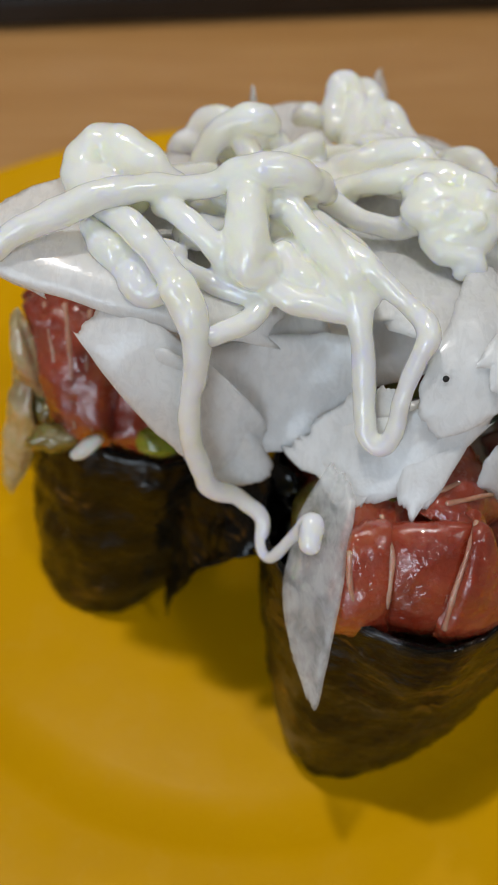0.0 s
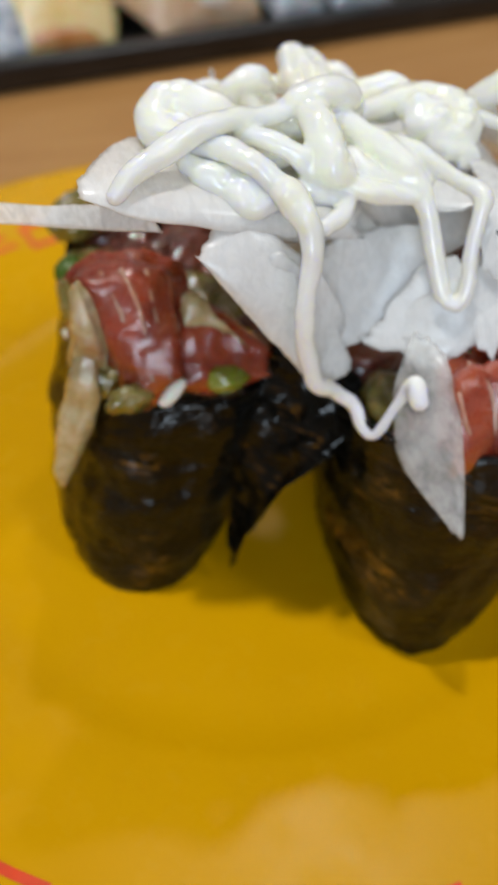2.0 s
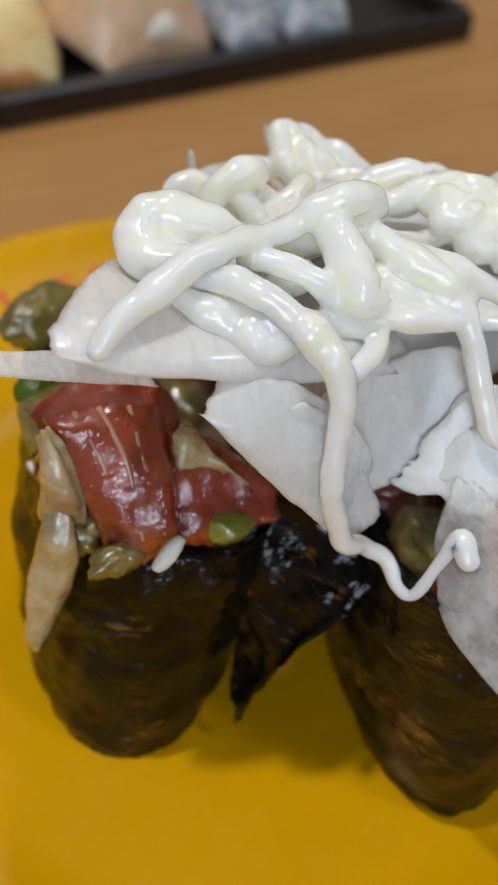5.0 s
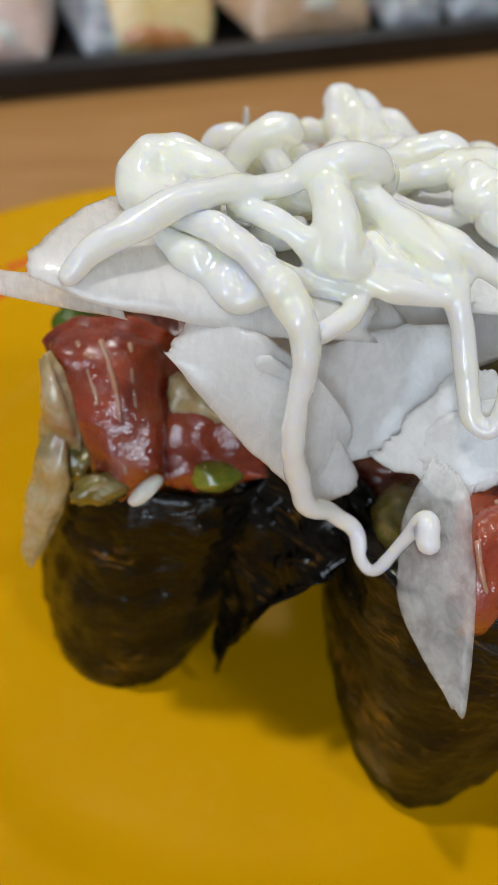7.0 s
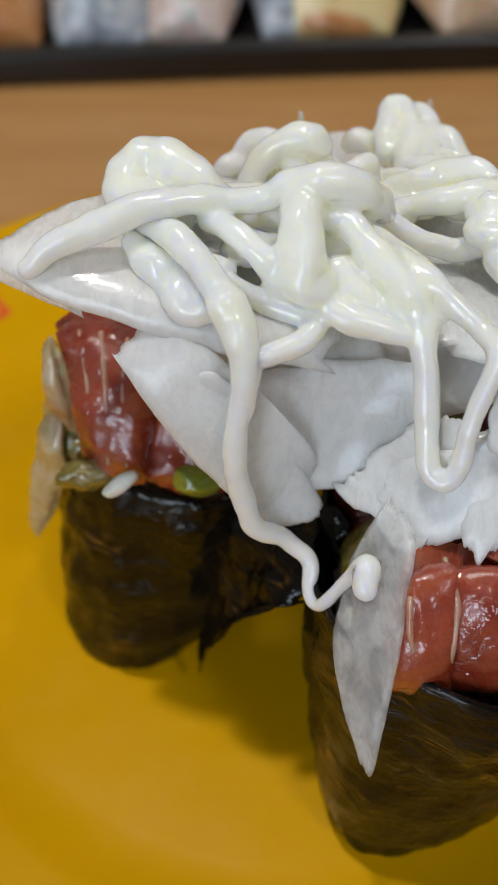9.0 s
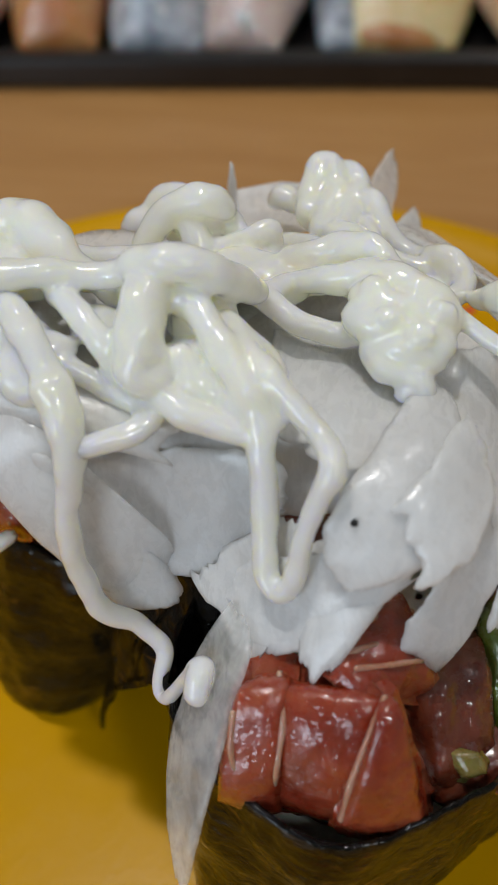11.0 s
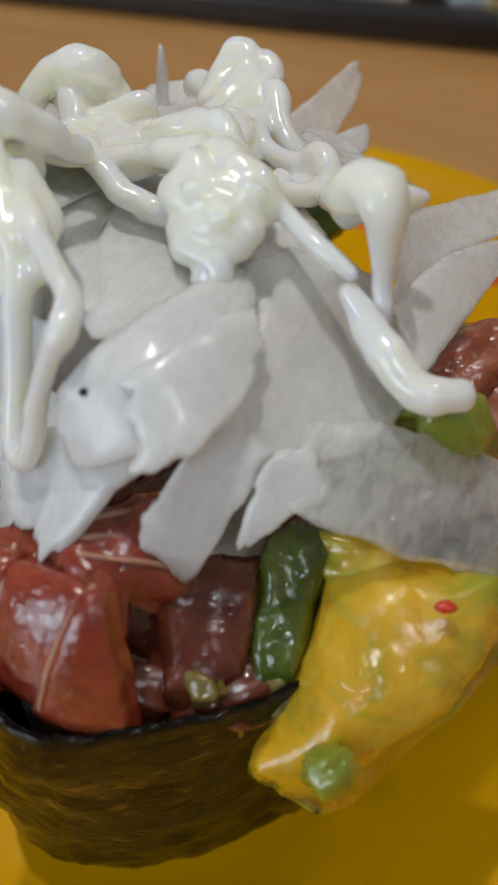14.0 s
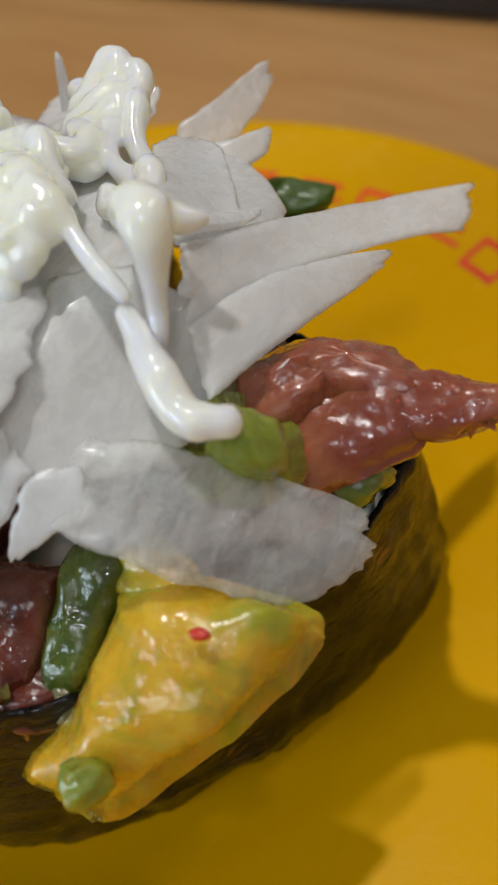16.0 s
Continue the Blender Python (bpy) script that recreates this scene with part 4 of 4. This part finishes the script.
# ---- herbs and small bits on the rolls ----
for c, axes, turn, mat, name, label, owner in (
    ((15.5, 93, 35), (6, 3, 2.6), 70, HERB, "herb_leaf", "dark green herb", left_roll), ((19, 98.5, 34.5), (4.5, 2.4, 2.2), 20, HERB, "herb_leaf", "dark green herb", left_roll),
    ((11, 97.5, 34), (3.4, 2.4, 2.2), 40, TUNA_DARK, "tuna_piece", "dark marinated tuna", left_roll), ((8, 94, 33), (7, 4, 3), 10, TUNA_DARK, "tuna_piece", "dark marinated tuna", left_roll),
    ((-16.5, 94.5, 32.5), (5.5, 3.2, 3.4), 30, OLIVE, "avocado_piece", "olive green avocado", left_roll), ((-20.8, 84.0, 31.0), (2.6, 2.0, 2.0), 60, HERB, "herb_leaf", "green herb", left_roll),
    ((40, 69, 33), (4.5, 3.2, 3), 30, GREEN, "avocado_piece", "glassy green piece", right_roll), ((37, 64, 34.5), (5, 4, 3.5), 30, TUNA_DARK, "tuna_piece", "dark marinated tuna", right_roll),
    ((39.8, 73.0, 40.6), (6.4, 2.6, 2.8), 12, TUNA_PALE, "tuna_piece", "red tuna", right_roll),
    ((36.4, 70.6, 41.0), (5.2, 3.0, 2.4), 60, TUNA_PALE, "tuna_piece", "dark marinated tuna", right_roll), ((47.6, 74.0, 40.8), (3.2, 1.8, 1.7), -5, TUNA_PALE, "tuna_piece", "red tuna", right_roll),
    ((36.4, 39.6, 31.4), (1.9, 1.7, 1.8), 40, GREEN, "avocado_piece", "small green avocado bit", right_roll),
    ((-19.6, 70.5, 31.5), (4.6, 5.0, 4.0), 20, TUNA_DARK, "tuna_piece", "dark marinated tuna", left_roll), ((-18.6, 79.0, 30.0), (4.4, 5.4, 3.4), 70, OLIVE, "avocado_piece", "olive glazed avocado", left_roll),
    ((-22.3, 64.5, 30.0), (2.0, 3.4, 2.6), 10, OLIVE, "avocado_piece", "olive glazed avocado", left_roll), ((17.0, 40.0, 30.0), (8.0, 3.2, 2.6), 5, TUNA_DARK, "tuna_piece", "dark marinated tuna", right_roll),
    ((27.5, 43.5, 29.6), (5.0, 3.4, 2.6), 40, TUNA_DARK, "tuna_piece", "dark marinated tuna", right_roll),
    ((-20.5, 58.6, 31.0), (3.0, 1.6, 1.6), 10, OLIVE, "avocado_piece", "olive glazed avocado", left_roll),
):
    link(name, *ellipsoid(c, axes, turn, 0, 0.26, c[0], 18, 26), mat, owner, label)
# a rice grain stuck on the left tuna, chili flakes and pepper specks
link("grain", *ellipsoid((-16.6, 55.6, 33.2), (2.1, 0.85, 0.85), 20, -30, 0.15, 1.0, 10, 12), RICE, left_roll, "single white rice grain")
for c, r in (((40.6, 50.2, 38.4), (0.8, 0.45, 0.4)), ((44.5, 71.6, 41.4), (0.5, 0.4, 0.4))):
    link("chili_flake", *ellipsoid(c, r, 20, 0, 0.3, c[0], 8, 10), CHILI, right_roll, "red chili flake")

speck = link("pepper_speck", *ellipsoid((16.1, 48.91, 51.27), (0.28, 0.28, 0.28), 0, 0, 0.2, 15.3, 6, 8), PEPPER)
tagged(speck, "tiny black pepper speck lying on an onion slice", "pepper")
# pale fat lines on the tuna slices: each follows the slice's outer face
def fat_line(piece, owner, ends, width):
    face = [v.co / MM for v in piece.data.vertices][: len(piece.data.vertices) // 2]
    side = int(math.sqrt(len(face))) - 1
    pts = []
    for u, v in ends:
        i, j = u * side, v * side
        i0, j0 = min(int(i), side - 1), min(int(j), side - 1)
        p = face[j0 * (side + 1) + i0].lerp(face[j0 * (side + 1) + i0 + 1], i - i0)
        q = face[(j0 + 1) * (side + 1) + i0].lerp(face[(j0 + 1) * (side + 1) + i0 + 1], i - i0)
        p = p.lerp(q, j - j0)
        inward = (Vector(HEART) - p).normalized() * width
        p = p + inward
        pts.append((p.x + 0.9 * noise.noise(p * 0.7), p.y, p.z, width * (1 + 0.7 * noise.noise(p * 0.9))))
    link("fat_line", *tube(pts, steps=6, sides=8, lump=0.5), FAT, owner, "pale line of fat")


for label, lines in (
    ("red tuna slice edged with pale fat", ((((0.8, 0.06), (0.82, 0.35), (0.78, 0.65), (0.83, 0.92)), 0.22), (((0.25, 0.3), (0.35, 0.6), (0.6, 0.88)), 0.12))),
    ("red tuna wedge with a pale fat edge", ((((0.3, 0.06), (0.1, 0.3), (0.05, 0.6), (0.06, 0.92)), 0.22),)),
    ("red tuna slice with fine fat lines", ((((0.1, 0.3), (0.4, 0.4), (0.8, 0.45)), 0.12), (((0.15, 0.55), (0.5, 0.62), (0.9, 0.66)), 0.1), (((0.1, 0.12), (0.5, 0.2), (0.9, 0.25)), 0.14))),
):
    piece = next(ob for ob in right_roll.children if ob.get("label") == label)
    for ends, width in lines:
        fat_line(piece, right_roll, ends, width)
lefts = [ob for ob in left_roll.children if ob.get("label") == "dark red tuna cube"]
for k in (0.35, 0.55, 0.72):
    fat_line(lefts[0], left_roll, ((k, 0.15), (k + 0.02, 0.45), (k - 0.02, 0.85)), 0.06)

# ---- red print on the plate's border ----
PROFILE = ((44, 0.1), (46, 0.7), (48, 0.95), (56, 1.6), (64, 2.6), (72, 4.3), (77, 6.1))


def plate_z(r):
    return float(np.interp(r, [p[0] for p in PROFILE], [p[1] for p in PROFILE])) + 0.04


def print_bar(r0, r1, a0, a1):
    verts, faces, n, m = [], [], 8, 4
    for i in range(n + 1):
        for j in range(m + 1):
            r, a = r0 + (r1 - r0) * j / m, radians(a0 + (a1 - a0) * i / n)
            verts.append((PC[0] + r * math.cos(a), PC[1] + r * math.sin(a), plate_z(r)))
    for i in range(n):
        for j in range(m):
            k = i * (m + 1) + j
            faces.append((k, k + 1, k + m + 2, k + m + 1))
    link("printed_bar", verts, faces, PRINT, plate)


for i in range(20):
    a = 8 + i * 18 + (i % 3)
    for bar in ((64.5, 65.7, a, a + 6), (69.5, 70.7, a, a + 6), (64.5, 70.7, a, a + 0.9), (65.2, 70.2, a + 5.2, a + 6.1), (66.5, 67.4, a + 8, a + 13), (69.0, 70.2, a + 9, a + 15)):
        print_bar(*bar)

# ---- the black tray with its sushi ----
TRAY_M = Matrix.Translation((160 * MM, 236.5 * MM, TZ * MM)) @ Matrix.Rotation(radians(4.2), 4, "Z")
tray = thing("serving_tray", "long rectangular black lacquered serving tray on the table", "tray")
tray.matrix_world = TRAY_M
link("tray_base", *box((-360, 0, 0), (0, 140, 3)), TRAY, tray, smooth=False)
for lo, hi in (((-360, -3, 0.5), (0, 3, 8.5)), ((-360, 137, 0.5), (0, 143, 8.5)), ((-3, 3, 0.5), (3, 137, 8.5)), ((-363, 3, 0.5), (-357, 137, 8.5))):
    ob = link("rim", *box(lo, hi), TRAY, tray, smooth=False)
    bev = ob.modifiers.new("round", "BEVEL")
    bev.width, bev.segments = 0.0018, 3


def nigiri(along, width, depth, height, top_mat, label, seed, foot_mat=None):
    """A block of rice with a slice draped over it; it stands in the tray."""
    it = thing("nigiri_sushi", label, "sushi", group="sushi in the tray")
    it.matrix_world = TRAY_M @ pose(-along * MM, (8 + depth / 2) * MM, 3 * MM, 0, 0, (seed * 37) % 23 - 11)
    link("rice", *ellipsoid((0, 0, height * 0.36), (width * 0.46, depth * 0.5, height * 0.38), 0, 0, 0.12, seed), RICE, it, "white rice")
    verts, faces, n, m = [], [], 24, 30
    for shell in (1.0, 0.78):
        for j in range(m + 1):
            for i in range(n + 1):
                s, t = 2 * i / n - 1, 2 * j / m - 1
                x, y = width / 2 * s * (1.06 - 0.3 * abs(t) ** 4), depth / 2 * t * 1.06
                z = height * (1 - 0.7 * abs(s) ** 3) * (1 - 0.96 * abs(t) ** 4.5)
                z = z * shell + 0.9 * noise.noise(Vector((x * 0.09, y * 0.09, seed))) + 0.5
                verts.append((x * (0.9 + 0.1 * shell), y * (0.9 + 0.1 * shell), max(z, 0.2)))
    size = (n + 1) * (m + 1)
    for off in (0, size):
        for j in range(m):
            for i in range(n):
                a = off + j * (n + 1) + i
                faces.append((a, a + 1, a + n + 2, a + n + 1))
    w = n + 1
    rim = list(range(w)) + [j * w + n for j in range(1, m + 1)] + [m * w + i for i in range(n - 1, -1, -1)] + [j * w for j in range(m - 1, 0, -1)]
    for a, b in zip(rim, rim[1:] + rim[:1]):
        faces.append((a, b, size + b, size + a))
    link("topping_slice", verts, faces, top_mat, it)
    if foot_mat:
        link("seared_edge", *ellipsoid((0, -depth * 0.47, height * 0.16), (width * 0.36, 3.4, height * 0.17), 0, 0, 0.2, seed), foot_mat, it, "browned lower edge")


nigiri(262, 30, 58, 26, SALMON, "pale pink fish slice on white rice in the tray", 2)
nigiri(236, 24, 58, 24, SEARED, "seared brownish fish slice on white rice", 3)
nigiri(206, 27, 58, 25, SILVER, "silver-blue skinned fish slice on white rice", 4)
nigiri(180, 24, 58, 25, SALMON, "pale pinkish white fish slice on rice", 5)
nigiri(162, 12, 50, 18, SILVER, "narrow silver-grey fish slice on rice", 6)
nigiri(144, 34, 58, 27, EGG, "yellow slice with browned edge on rice", 7, SEARED)
nigiri(107, 42, 58, 27, TAN, "tan-pink cooked slice on white rice", 8)
nigiri(73, 20, 50, 20, SILVER, "silver-grey fish slice on white rice", 9)
nigiri(47, 24, 50, 20, SILVER, "bluish white fish slice on rice", 10)
